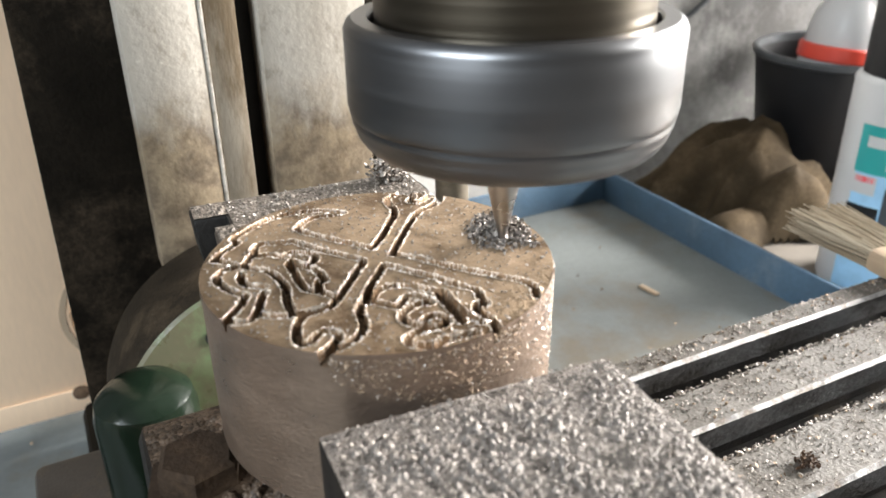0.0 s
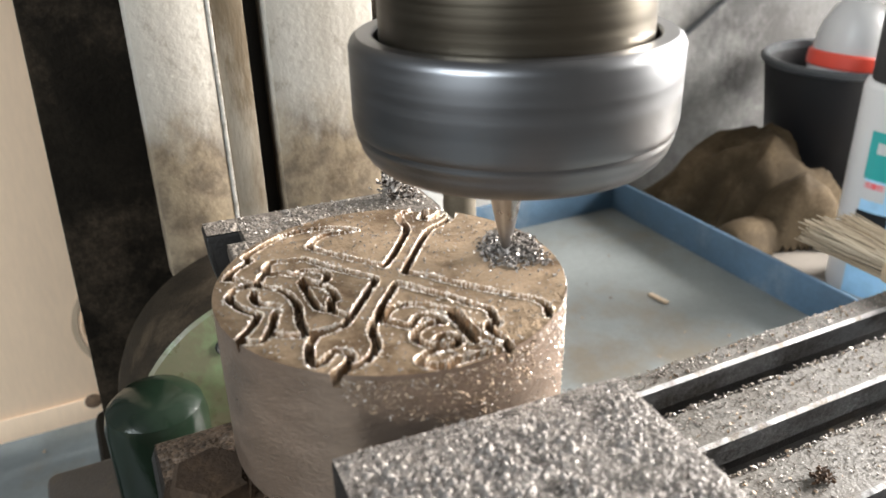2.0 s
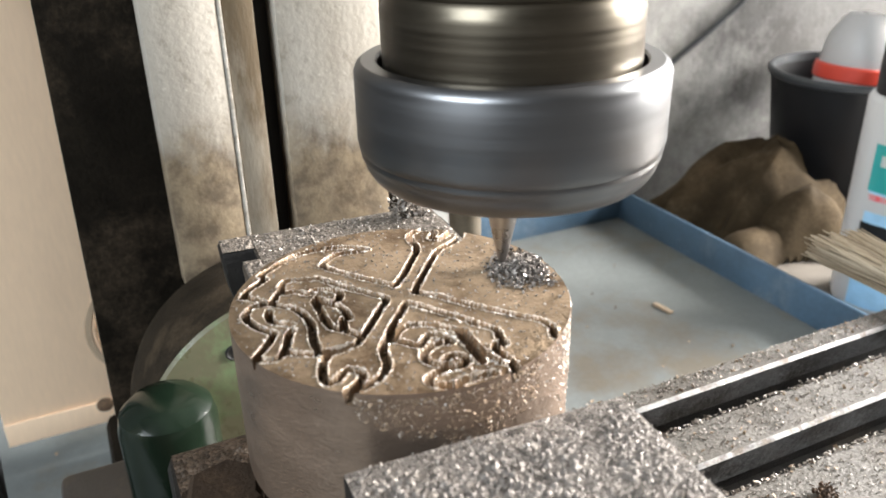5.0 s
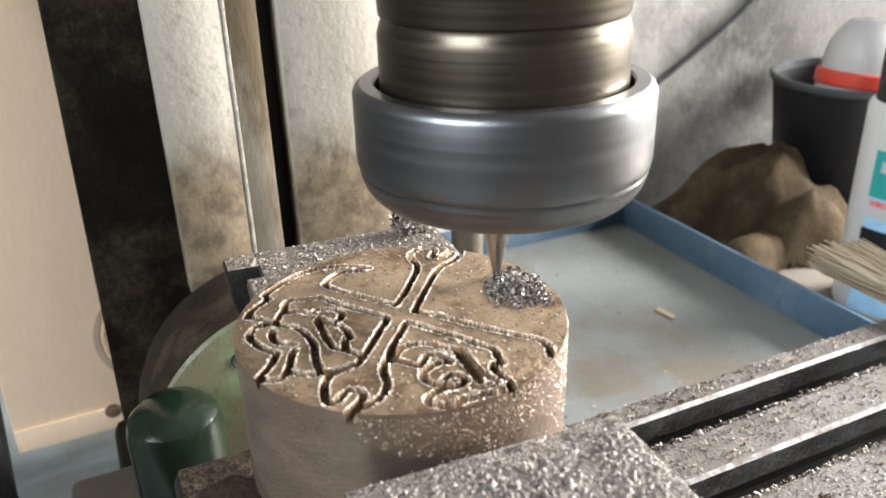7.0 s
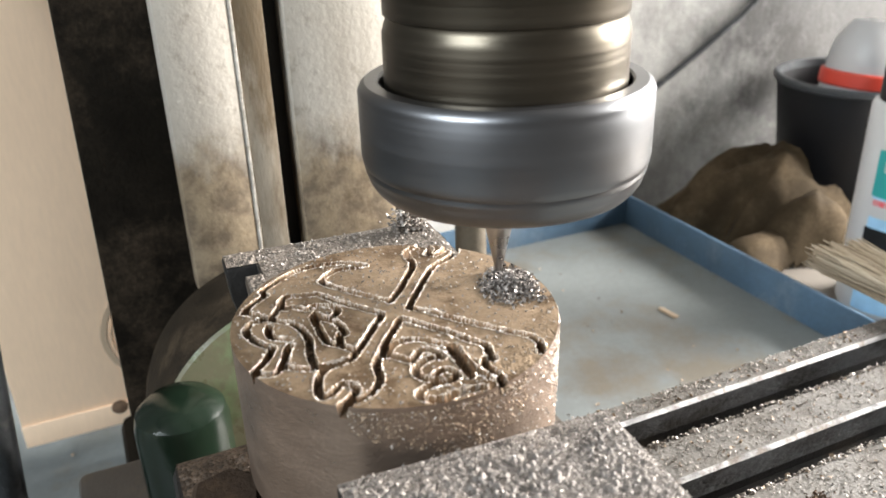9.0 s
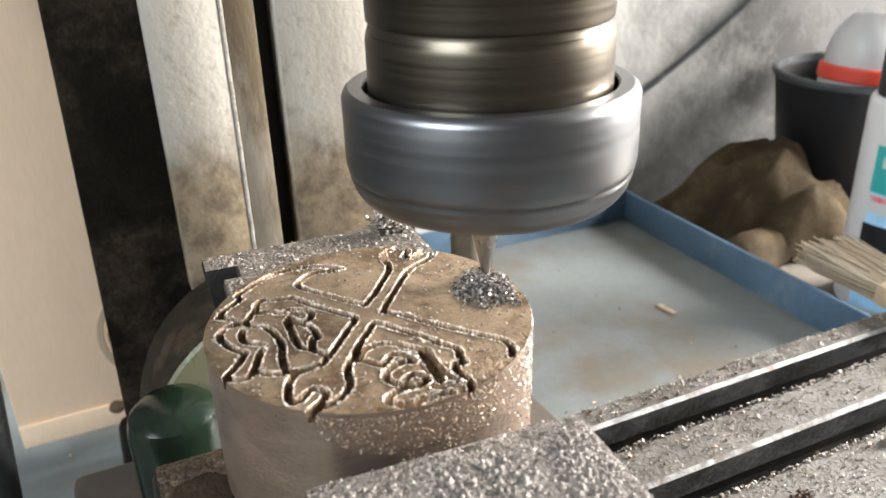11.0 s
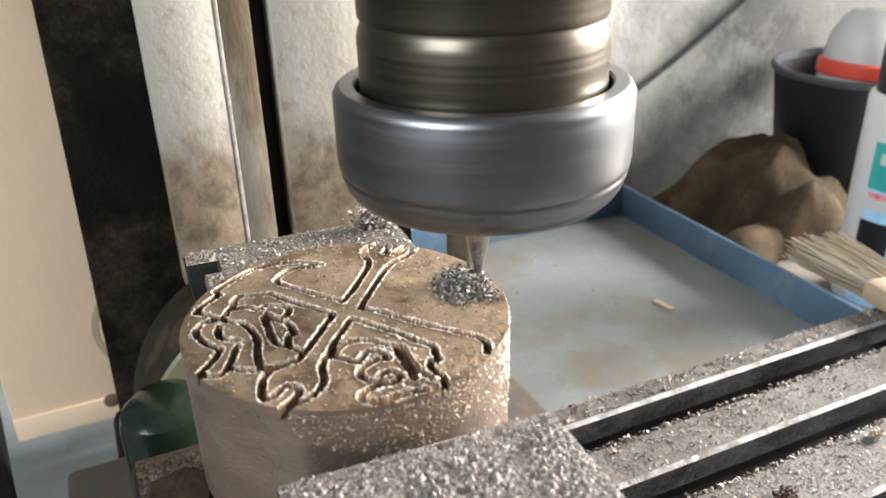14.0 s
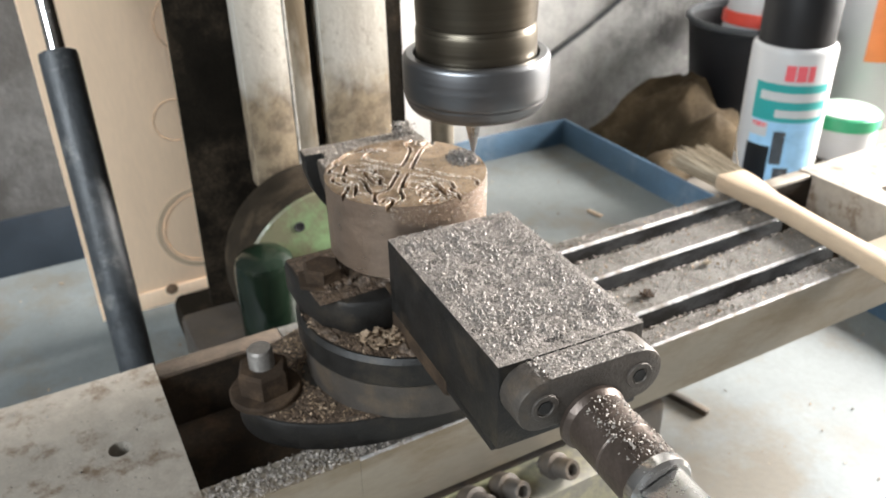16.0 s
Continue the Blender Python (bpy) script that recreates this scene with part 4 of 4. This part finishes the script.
# ---- chips and dust ----
def chips(name, label, spots, size, seed, mat="chip", moving=True):
    rng = random.Random(seed)
    s = sum((Vector(p) for p in spots), Vector()) / len(spots)
    ob = part(name, flakes(spots, size, rng), mat, smooth=False)
    ob.data.transform(Matrix.Translation(-s))
    ob.location = s
    tagged(ob, label, "metal chips", kind="stuff")
    if moving:
        RIDERS.append(ob)
    return ob


def clumped(rng, n, inside, scale=400.0, keep=0.35):
    """Random places in a patch, thicker in some spots than in others."""
    out = []
    while len(out) < n:
        p = inside(rng.random(), rng.random())
        if p and noise.noise(Vector((p[0], p[1], 0.3)) * scale) * 0.5 + 0.5 > keep * rng.random() * 1.6:
            out.append(p)
    return out


def all_chips():
    rng = random.Random(11)
    j = pose(VX, VY, 0, 0, 0, VYAW)
    jaw = lambda u, v: tuple(j @ Vector(((u - 0.5) * 0.0412, (v - 0.5) * 0.0690, 0.07745)))
    chips("jaw_chips", "thick layer of bright bronze chips on the jaw", [(x, y, z + 0.0004) for x, y, z in clumped(rng, 5200, jaw, 220, 0.7)], 0.00040, 1)
    chips("jaw_chip_lumps", "coarser chips lying on the jaw", [(x, y, z + 0.0004) for x, y, z in clumped(rng, 150, jaw, 150, 0.8)], 0.0009, 2)
    plate = lambda u, v: tuple(j @ Vector(((u - 0.5) * 0.028, -0.0352 - v * 0.0084, 0.0776)))
    chips("plate_chips", "chips along the retaining plate", clumped(rng, 500, plate), 0.0006, 3)
    ax = lambda u, v: tuple(j @ Vector((0.0080 * math.sin((u - 0.42) * 1.9), -0.0455 - v * 0.022, 0.0622 + 0.0080 * math.cos((u - 0.42) * 1.9))))
    chips("screw_chips", "chips along the screw barrel", clumped(rng, 450, ax), 0.0006, 4)
    lands = ((0.0735, 0.0820), (0.0945, 0.1125), (0.1260, 0.1395), (0.1535, 0.1605))

    def bed(u, v):
        a, b = lands[int(v * 3.999)]
        return (0.062 + u * 0.200, a + (b - a) * rng.random(), 0.0001)
    chips("table_chips", "fine chips strewn over the table", clumped(rng, 6500, bed, 120, 0.9), 0.0006, 5)
    chips("table_chip_lumps", "clumps of chips on the table", clumped(rng, 420, bed, 60, 1.1), 0.0011, 6, "dust")
    slot = lambda u, v: (0.062 + 0.2 * u, (0.0830, 0.1135, 0.1405)[int(v * 2.999)] + 0.0085 * rng.random(), -0.0142 + 0.004 * rng.random() ** 3)
    chips("slot_chips", "dirt and chips gathered in the table slots", clumped(rng, 2600, slot, 90, 0.8), 0.0014, 21, "dust")
    edge = lambda u, v: (0.062 + 0.2 * u, (0.0823, 0.1128, 0.1398)[int(v * 2.999)] + rng.gauss(0, 0.0004), 0.0)
    chips("slot_edge_chips", "crumbs caked along the slot edges", clumped(rng, 1500, edge, 150, 0.9), 0.0010, 22)
    rim = lambda u, v: (-0.046 + u * 0.105, 0.0728 + v * 0.0122, 0.0002)
    chips("rim_chips", "heavy drift of chips on the table rim", clumped(rng, 2600, rim), 0.0011, 7)
    chips("end_plate_chips", "scattered chips on the end plate", clumped(rng, 420, lambda u, v: (-0.18 + u * 0.133, 0.0735 + v * 0.086, 0.0007), 80, 1.2), 0.0008, 8)

    def flange(u, v):
        a, r = u * 2 * math.pi, 0.63 + 0.36 * v
        x, y = 0.0405 + 0.066 * r * math.cos(a), 0.108 + 0.036 * r * math.sin(a)
        return (x, y, 0.0121) if math.hypot(x - 0.0405, y - 0.105) > 0.040 and math.hypot(x + 0.0158, y - 0.1075) > 0.0128 else None
    chips("flange_chips", "chips and brown dust on the vise flange", clumped(rng, 1500, flange, 200, 0.5), 0.0010, 9, "dust")

    def turntable(u, v):
        a, r = math.pi * (0.55 + 1.0 * u), 0.0402 * math.sqrt(v)
        x, y = 0.0405 + r * math.cos(a), 0.105 + r * math.sin(a)
        return (x, y, 0.0373)
    chips("turntable_chips", "brown chips piled on the turntable", clumped(rng, 700, turntable, 200, 0.5), 0.0010, 10, "dust")
    curl = lambda u, v: (0.0125 + 0.017 * u, 0.0745 + 0.008 * v + 0.004 * (1 - u), 0.0372 + 0.0035 * rng.random())
    chips("chip_heap", "heap of curled golden chips beside the jaw", [curl(rng.random(), rng.random()) for _ in range(260)], 0.0021, 12, "dust")

    # on the workpiece: the heap round the cutter, crumbs on the face and in the grooves
    def heap(_u, _v):
        a, r = rng.random() * 2 * math.pi, abs(rng.gauss(0, 0.55))
        x, y = 0.0621 + 0.0058 * r * math.cos(a) + 0.001 * r * math.sin(a), 0.1032 + 0.0072 * r * math.sin(a)
        if math.hypot(x - PX, y - PY) > PR - 0.0006 or r > 1.15:
            return None
        return (x, y, PTOP + rng.random() * 0.0016 * max(0.0, 1 - r))
    chips("cutting_heap", "fresh heap of fine chips round the cutter", clumped(rng, 2300, heap), 0.00072, 13, "heap_chip")

    def face(_u, _v):
        a, r = rng.random() * 2 * math.pi, PR * math.sqrt(rng.random()) * 0.985
        return (PX + r * math.cos(a), PY + r * math.sin(a), PTOP)
    spots = clumped(rng, 15000, face, 250, 0.9)
    d = groove_depth(np.array([((x - PX) * 1000, (y - PY) * 1000) for x, y, z in spots]))
    low = [(x, y, z - k * 0.001) for (x, y, z), k in zip(spots, d) if k > 1.0][::5]
    edge = [(x, y, z + 0.0001) for (x, y, z), k in zip(spots, d) if -0.5 < k < -0.05]
    flat = [(x, y, z) for (x, y, z), k in zip(spots, d) if -0.05 <= k < 0.3][::9]
    chips("groove_chips", "bright crumbs lying in the engraved grooves", low, 0.00052, 14, "dust")
    chips("burr_chips", "bright burrs along the engraved edges", edge, 0.00034, 15, "burr")
    chips("face_chips", "fine crumbs on the engraved face", flat, 0.00040, 16)

    # clinging chips, made pale and dense here to paint in the window's glare
    def side(_u, _v):
        a = rng.gauss(-0.36, 0.36)
        return (PX + (PR + 0.0001) * math.cos(a), PY + (PR + 0.0001) * math.sin(a), 0.0848 - 0.010 * abs(rng.gauss(0, 0.6)))
    chips("side_glare_chips", "chips on the side of the workpiece, paled and massed for its glare", [side(0, 0) for _ in range(2600)], 0.00036, 17, "burr")
    def rough_edge(_u, _v):
        a = rng.uniform(-2.2, -1.15)
        h = (0.0005 + 0.0085 * rng.random() ** 1.6) * (0.55 + 0.45 * math.sin(3 * a))
        return (PX + PR * math.cos(a), PY + PR * math.sin(a), 0.0846 - h)
    chips("broken_edge_crumbs", "brown crumbs clinging below the rough front edge", [rough_edge(0, 0) for _ in range(1000)], 0.00042, 24, "dust")
    chips("broken_edge_glints", "bright crumbs on the rough front edge", [rough_edge(0, 0) for _ in range(260)], 0.00034, 25, "burr")
    clump = lambda cx, cy, r: [(cx + rng.gauss(0, r), cy + rng.gauss(0, r * 0.7), 0.0003 + 0.0016 * rng.random()) for _ in range(150)]
    chips("rusty_clump", "small clump of rust-brown dirt on the table", clump(0.1528, 0.1015, 0.0016), 0.0011, 26, "rust")
    chips("pale_fluff", "small pale clump of fluff on the table", clump(0.1944, 0.1085, 0.0010)[:90], 0.0010, 27, "bristle")
    back = lambda u, v: tuple(j @ Vector((-0.0188 + 0.0388 * u, 0.0905 + 0.0195 * v, 0.0796)))
    chips("back_jaw_chips", "dusty chips on the fixed jaw", clumped(rng, 900, back, 200, 0.5), 0.0006, 18)
    lump = lambda u, v: (0.0605 + 0.006 * rng.gauss(0, 0.35), 0.1465 + 0.003 * rng.gauss(0, 0.4), 0.0796 + 0.0045 * rng.random())
    chips("chip_lump", "lump of caked chips on the fixed jaw", [lump(0, 0) for _ in range(420)], 0.0011, 19)
    chips("tray_crumbs", "crumbs scattered on the tray floor", clumped(rng, 500, lambda u, v: (-0.2 + u * 0.6, -0.15 + v * 0.64, -0.1299), 30, 1.0), 0.0016, 20, "dust", False)


all_chips()


# ---- round the machine ----
def guide_post():
    g = thing("guide_post", (0.1395, 0.272, -0.13), "upright dull steel guide post beside the column", "post")
    part("post", lathe([(0.0068, -0.1299), (0.0068, 0.45)], pose(0.1395, 0.272, 0), 40), "post", g)


guide_post()


def plywood_board():
    b = thing("plywood_board", (-0.025, 0.39, -0.13), "pale plywood board with ring marks leaning behind the column", "board")
    part("sheet", box(-0.0640, 0.030, 0.3845, 0.3965, -0.113, 0.60, 0.001), "wood", b)
    for x, z, r, w in ((0.0120, -0.0610, 0.0300, 0.0030), (0.0075, 0.0165, 0.0140, 0.0012), (0.0230, 0.0760, 0.0180, 0.0012)):
        m = pose(x, 0.3844, z, 90, 0, 0)
        part("ring_mark", lathe([(r, -0.0001), (r, 0.0002), (r - w, 0.0002), (r - w, -0.0001)], m, 48, cap=False), "brush_wood" if r == 0.0300 else "stain", b, "pressed ring mark")
    part("ring_stain", lathe([(0.0255, -0.0001), (0.0255, 0.0003), (0.0246, 0.0003), (0.0246, -0.0001)], pose(0.0120, 0.3844, -0.0610, 90, 0, 0), 48, cap=False), "stain", b, "thin brown ring stain")
    part("edge_strip", box(-0.0640, 0.030, 0.3832, 0.3844, -0.1129, -0.1000, 0.0003), "wood", b, "narrow lath along the foot")
    part("knot", lathe([(0.0042, 0.0), (0.0036, 0.0003), (0.0, 0.0004)], pose(-0.0164, 0.3831, -0.1020, 90, 0, 0), 20), "knot", b, "dark knot")


plywood_board()


def lever():
    v = thing("lever", (-0.056, 0.235, -0.07), "black rubber grip on a steel lever rod", "lever")
    a, b = Vector((-0.0562, 0.238, -0.063)), Vector((-0.0524, 0.3118, 0.0872))
    d = (b - a).normalized()
    part("grip", tube([a, a + d * 0.003, b - d * 0.003, b - d * 0.0008, b], [0.0080, 0.0086, 0.0092, 0.0088, 0.0068], 32), "rubber", v, "worn black rubber grip")
    part("rod", tube([b - d * 0.004, b + d * 0.4], 0.0043, 24), "bright_steel", v, "shiny steel rod")


lever()


def wrapped(r, a0, a1, z0, z1, x, y, bm=None, n=18):
    """A thin printed patch round an upright cylinder, angles in degrees."""
    bm = bm or bmesh.new()
    cols = []
    for k in range(n + 1):
        a = radians(a0 + (a1 - a0) * k / n)
        cols.append([bm.verts.new((x + q * math.cos(a), y + q * math.sin(a), z)) for q, z in ((r, z0), (r + 0.00025, z0), (r + 0.00025, z1), (r, z1))])
    for p, q in zip(cols, cols[1:]):
        for i in range(4):
            bm.faces.new([p[i], q[i], q[(i + 1) % 4], p[(i + 1) % 4]])
    bm.faces.new(cols[0])
    bm.faces.new(cols[-1][::-1])
    bmesh.ops.recalc_face_normals(bm, faces=bm.faces[:])
    return bm


def spray_can():
    x, y, r, z = 0.494, 0.318, 0.0332, -0.1349
    c = thing("spray_can", (x, y, z), "white spray can with a teal label band and black cap", "spray can")
    p = pose(x, y, 0)
    can = part("can", lathe([(r - 0.001, z), (r, z + 0.003), (r, 0.008), (r - 0.001, 0.0105), (r - 0.003, 0.012), (0, 0.012)], p, 64), "white", c, "white printed can")
    part("cap", lathe([(r - 0.0036, 0.0121), (r - 0.0036, 0.070), (r - 0.007, 0.076), (0, 0.077)], p, 64), "black_plastic", c, "black plastic cap")
    part("teal_band", wrapped(r, -186, -78, -0.048, -0.0165, x, y), "teal", can, "teal label band")
    for a0, a1, z0, z1 in ((-176, -82, -0.0305, -0.0232), (-152, -84, -0.0440, -0.0375)):
        part("print_bar", wrapped(r + 0.0003, a0, a1, z0, z1, x, y), "white", can, "white print bar")
    for a0, a1 in ((-147, -134), (-132, -119), (-117, -108)):
        part("red_print", wrapped(r, a0, a1, -0.0135, -0.0005, x, y, n=6), "print_red", can, "red printed block")
    part("picture", wrapped(r, -184, -84, -0.131, -0.0482, x, y), "pale_blue", can, "pale blue printed picture")
    for a0, a1, z0, z1, m in ((-184, -158, -0.062, -0.0495, "white"), (-182, -160, -0.054, -0.0500, "print_red"), (-186, -150, -0.105, -0.070, "black_plastic"), (-148, -132, -0.085, -0.056, "rubber"), (-126, -100, -0.088, -0.054, "pale_blue"), (-140, -120, -0.110, -0.088, "rubber")):
        part("picture_patch", wrapped(r + 0.0003, a0, a1, z0, z1, x, y, n=8), m, can, "small printed patch")


spray_can()


def bucket():
    x, y = 0.618, 0.466
    b = thing("bucket", (x, y, -0.135), "black plastic bucket holding a bottle", "bucket")
    part("shell", lathe([(0.056, -0.1349), (0.0700, -0.020), (0.0680, -0.020), (0.054, -0.131), (0, -0.131)], pose(x, y, 0), 64), "black_plastic", b, "black tapered shell")
    part("rim", lathe([(0.0681, -0.0199), (0.0705, -0.0199), (0.0730, -0.018), (0.0735, -0.0145), (0.0715, -0.0125), (0.0685, -0.0130), (0.0681, -0.0199)], pose(x, y, 0), 64, cap=False), "rubber", b, "thick greyish rolled rim")


bucket()


def bottles():
    x, y = 0.603, 0.465
    b = thing("bottle", (x, y, -0.13), "white bottle with a red band standing in the bucket", "bottle")
    p = pose(x - 0.006, y, -0.1285, 0, 7, 0)
    part("body", lathe([(0.029, 0.0), (0.0305, 0.002), (0.0305, 0.107)], p, 40), "white", b)
    part("band", lathe([(0.0310, 0.1071), (0.0325, 0.1085), (0.0325, 0.1185), (0.0315, 0.1200), (0.029, 0.1201)], p, 40), "red", b, "red band")
    part("shoulder", lathe([(0.0290, 0.1202), (0.0288, 0.132), (0.0265, 0.144), (0.020, 0.156), (0.0145, 0.162), (0, 0.164)], p, 40), "white", b, "white rounded shoulder")
    x, y = 0.645, 0.362
    j = thing("jar", (x, y, -0.135), "small white jar with a green lid beside the spray can", "jar")
    part("body", lathe([(0.030, -0.1349), (0.032, -0.132), (0.032, -0.104), (0.030, -0.1015), (0, -0.101)], pose(x, y, 0), 40), "white", j)
    lid = part("lid", lathe([(0.0325, -0.1035), (0.0335, -0.1030), (0.0335, -0.0915), (0.0320, -0.0900), (0, -0.0895)], pose(x, y, 0), 48), "lid_green", j, "green screw lid")
    part("lid_disc", lathe([(0.0305, -0.0899), (0.0300, -0.0890), (0, -0.0888)], pose(x, y, 0), 48), "pale_green", lid, "pale green dusty top")
    x, y = 0.745, 0.420
    w = thing("white_bottle", (x, y, -0.135), "tall white bottle with an orange label", "bottle")
    body = part("body", lathe([(0.042, -0.1349), (0.044, -0.131), (0.044, 0.12), (0.030, 0.15), (0.015, 0.16), (0.015, 0.18), (0, 0.18)], pose(x, y, 0), 48), "white", w)
    part("label", wrapped(0.044, -150, -95, -0.06, 0.03, x, y), "orange", body, "orange label")


bottles()


def rag():
    """Two crumpled suede cloths heaped on the bench beside the tray."""
    r = thing("rag", (0.48, 0.43, -0.13), "crumpled brown suede cloth heaped beside the tray", "cloth")

    def heap(x, y, lumps, dips, seed):
        h = max(a * math.exp(-((x - cx) / rx) ** 4 - ((y - cy) / ry) ** 4) for cx, cy, rx, ry, a in lumps)
        for cx, cy, a, b, d in dips:
            h -= d * math.exp(-((x - cx) / a) ** 2 - ((y - cy) / b) ** 2)
        f = 0.20 * (0.45 - abs(noise.noise(Vector((x * 11 + y * 6, y * 30 - x * 8, seed)))) * 1.6) + noise.noise(Vector((x * 42, y * 36, seed + 3))) * 0.08
        f += noise.noise(Vector((x * 130, y * 110, seed + 5))) * 0.03
        h = max(h, 0.0) * (1 + f)
        for cx, cy, q in ((0.618, 0.466, 0.076), (0.494, 0.318, 0.037)):
            h *= min(1.0, max(0.0, (math.hypot(x - cx, y - cy) - q) / 0.008))
        return h

    def fold(lumps, dips, seed, lift):
        bm = bmesh.new()
        nx, ny = 84, 96
        v = []
        for i in range(nx + 1):
            row = []
            for k in range(ny + 1):
                x, y = 0.4165 + 0.175 * i / nx, 0.345 + 0.190 * k / ny
                row.append(bm.verts.new((x, y, -0.1347 + lift + heap(x, y, lumps, dips, seed))))
            v.append(row)
        for i in range(nx):
            for k in range(ny):
                q = [v[i][k], v[i + 1][k], v[i + 1][k + 1], v[i][k + 1]]
                if max(c.co.z for c in q) > -0.1310 + lift:
                    bm.faces.new(q)
        bmesh.ops.delete(bm, geom=[c for c in bm.verts if not c.link_faces], context="VERTS")
        ret = bmesh.ops.extrude_face_region(bm, geom=bm.faces[:])
        for c in (e for e in ret["geom"] if isinstance(e, bmesh.types.BMVert)):
            c.co.z += 0.0025
        bmesh.ops.recalc_face_normals(bm, faces=bm.faces[:])
        part("fold", bm, "cloth", r, "crumpled brown folds")
    fold([(0.540, 0.460, 0.100, 0.056, 0.066)], [(0.452, 0.446, 0.022, 0.012, 0.044), (0.446, 0.412, 0.030, 0.016, 0.060), (0.540, 0.430, 0.018, 0.010, 0.022), (0.500, 0.470, 0.020, 0.008, 0.016)], 1.0, 0.0)
    fold([(0.470, 0.404, 0.052, 0.020, 0.026), (0.505, 0.404, 0.034, 0.026, 0.046)], [(0.450, 0.424, 0.022, 0.008, 0.024), (0.482, 0.382, 0.022, 0.010, 0.040)], 7.0, 0.0004)


rag()


def brush():
    b = thing("paint_brush", (0.262, 0.12, 0.004), "flat paint brush with pale wooden handle on the table", "brush")
    m = pose(0.2655, 0.1655, 0.0052, 0, 0, -6.0)
    half = ((0.0, 0.0100), (-0.010, 0.0098), (-0.020, 0.0084), (-0.032, 0.0056), (-0.050, 0.0046), (-0.090, 0.0047), (-0.130, 0.0062), (-0.160, 0.0060), (-0.170, 0.0040))
    out = [(w, y) for y, w in half] + [(-w, y) for y, w in half[::-1]]
    part("handle", prism(out, -0.0045, 0.0045, m, bevel=0.0022), "brush_wood", b, "pale wooden handle")
    rng = random.Random(5)
    bm = bmesh.new()
    for _ in range(520):
        x, z = rng.uniform(-0.0092, 0.0092), rng.uniform(-0.0040, 0.0040)
        ln, sx = rng.uniform(0.028, 0.040), x * rng.uniform(1.0, 1.35) + rng.gauss(0, 0.0012)
        sz = z * 1.2 + rng.gauss(0, 0.0009)
        a, c = m @ Vector((x, -0.002, z)), m @ Vector((sx, ln, max(sz, -0.0045)))
        mid = (a + c) / 2 + Vector((rng.gauss(0, 0.0004), 0, rng.gauss(0, 0.0004)))
        tube([a, mid, c], [0.0005, 0.00045, 0.00022], 4, bm)
    tube([m @ Vector((0.0095, 0.004, 0.003)), m @ Vector((0.0102, 0.009, 0.012)), m @ Vector((0.0100, 0.0105, 0.024))], [0.0005, 0.0005, 0.0003], 4, bm)
    part("bristles", bm, "bristle", b, "pale splayed bristles")
    RIDERS.append(b)


brush()


def cable():
    c = thing("cable", (0.42, 0.54, 0.0), "dark grey cable hanging along the wall", "cable")
    pts = spline([(0.375, 0.546, -0.075), (0.409, 0.546, -0.047), (0.460, 0.546, -0.0205), (0.513, 0.546, 0.0105), (0.560, 0.546, 0.042), (0.62, 0.546, 0.10)], 8)
    part("sheath", tube(pts, 0.0026, 10), "rubber", c)


cable()


def litter():
    s = thing("metal_stick", (0.232, 0.140, -0.13), "short dark steel stick lying on the tray floor", "scrap")
    part("bar", turned(box(-0.0022, 0.0022, -0.0145, 0.0145, 0.0, 0.004, 0.0006), pose(0.2318, 0.1403, -0.1299, 0, 0, 15)), "iron", s)
    w = thing("wood_chip", (0.3353, 0.3635, -0.13), "pale splinter of wood on the tray floor", "scrap")
    part("splinter", turned(box(-0.0022, 0.0022, -0.008, 0.008, 0.0, 0.0015, 0.0006), pose(0.340, 0.368, -0.1299, 0, 0, 8)), "brush_wood", w)


litter()


# ---- what moves ----
def motions():
    for ob in RIDERS:
        base = Vector(ob.location)
        walk(ob, [(t, Matrix.Translation(base + Vector((x, y, 0)) * 0.001)) for t, x, y in FEED])
    for ob in SPINDLE:
        base = Vector(ob.location)
        walk(ob, [(k / 10, Matrix.Translation(base) @ pose(0, 0, 0, 0, 0, -80 * k)) for k in range(161)])


motions()
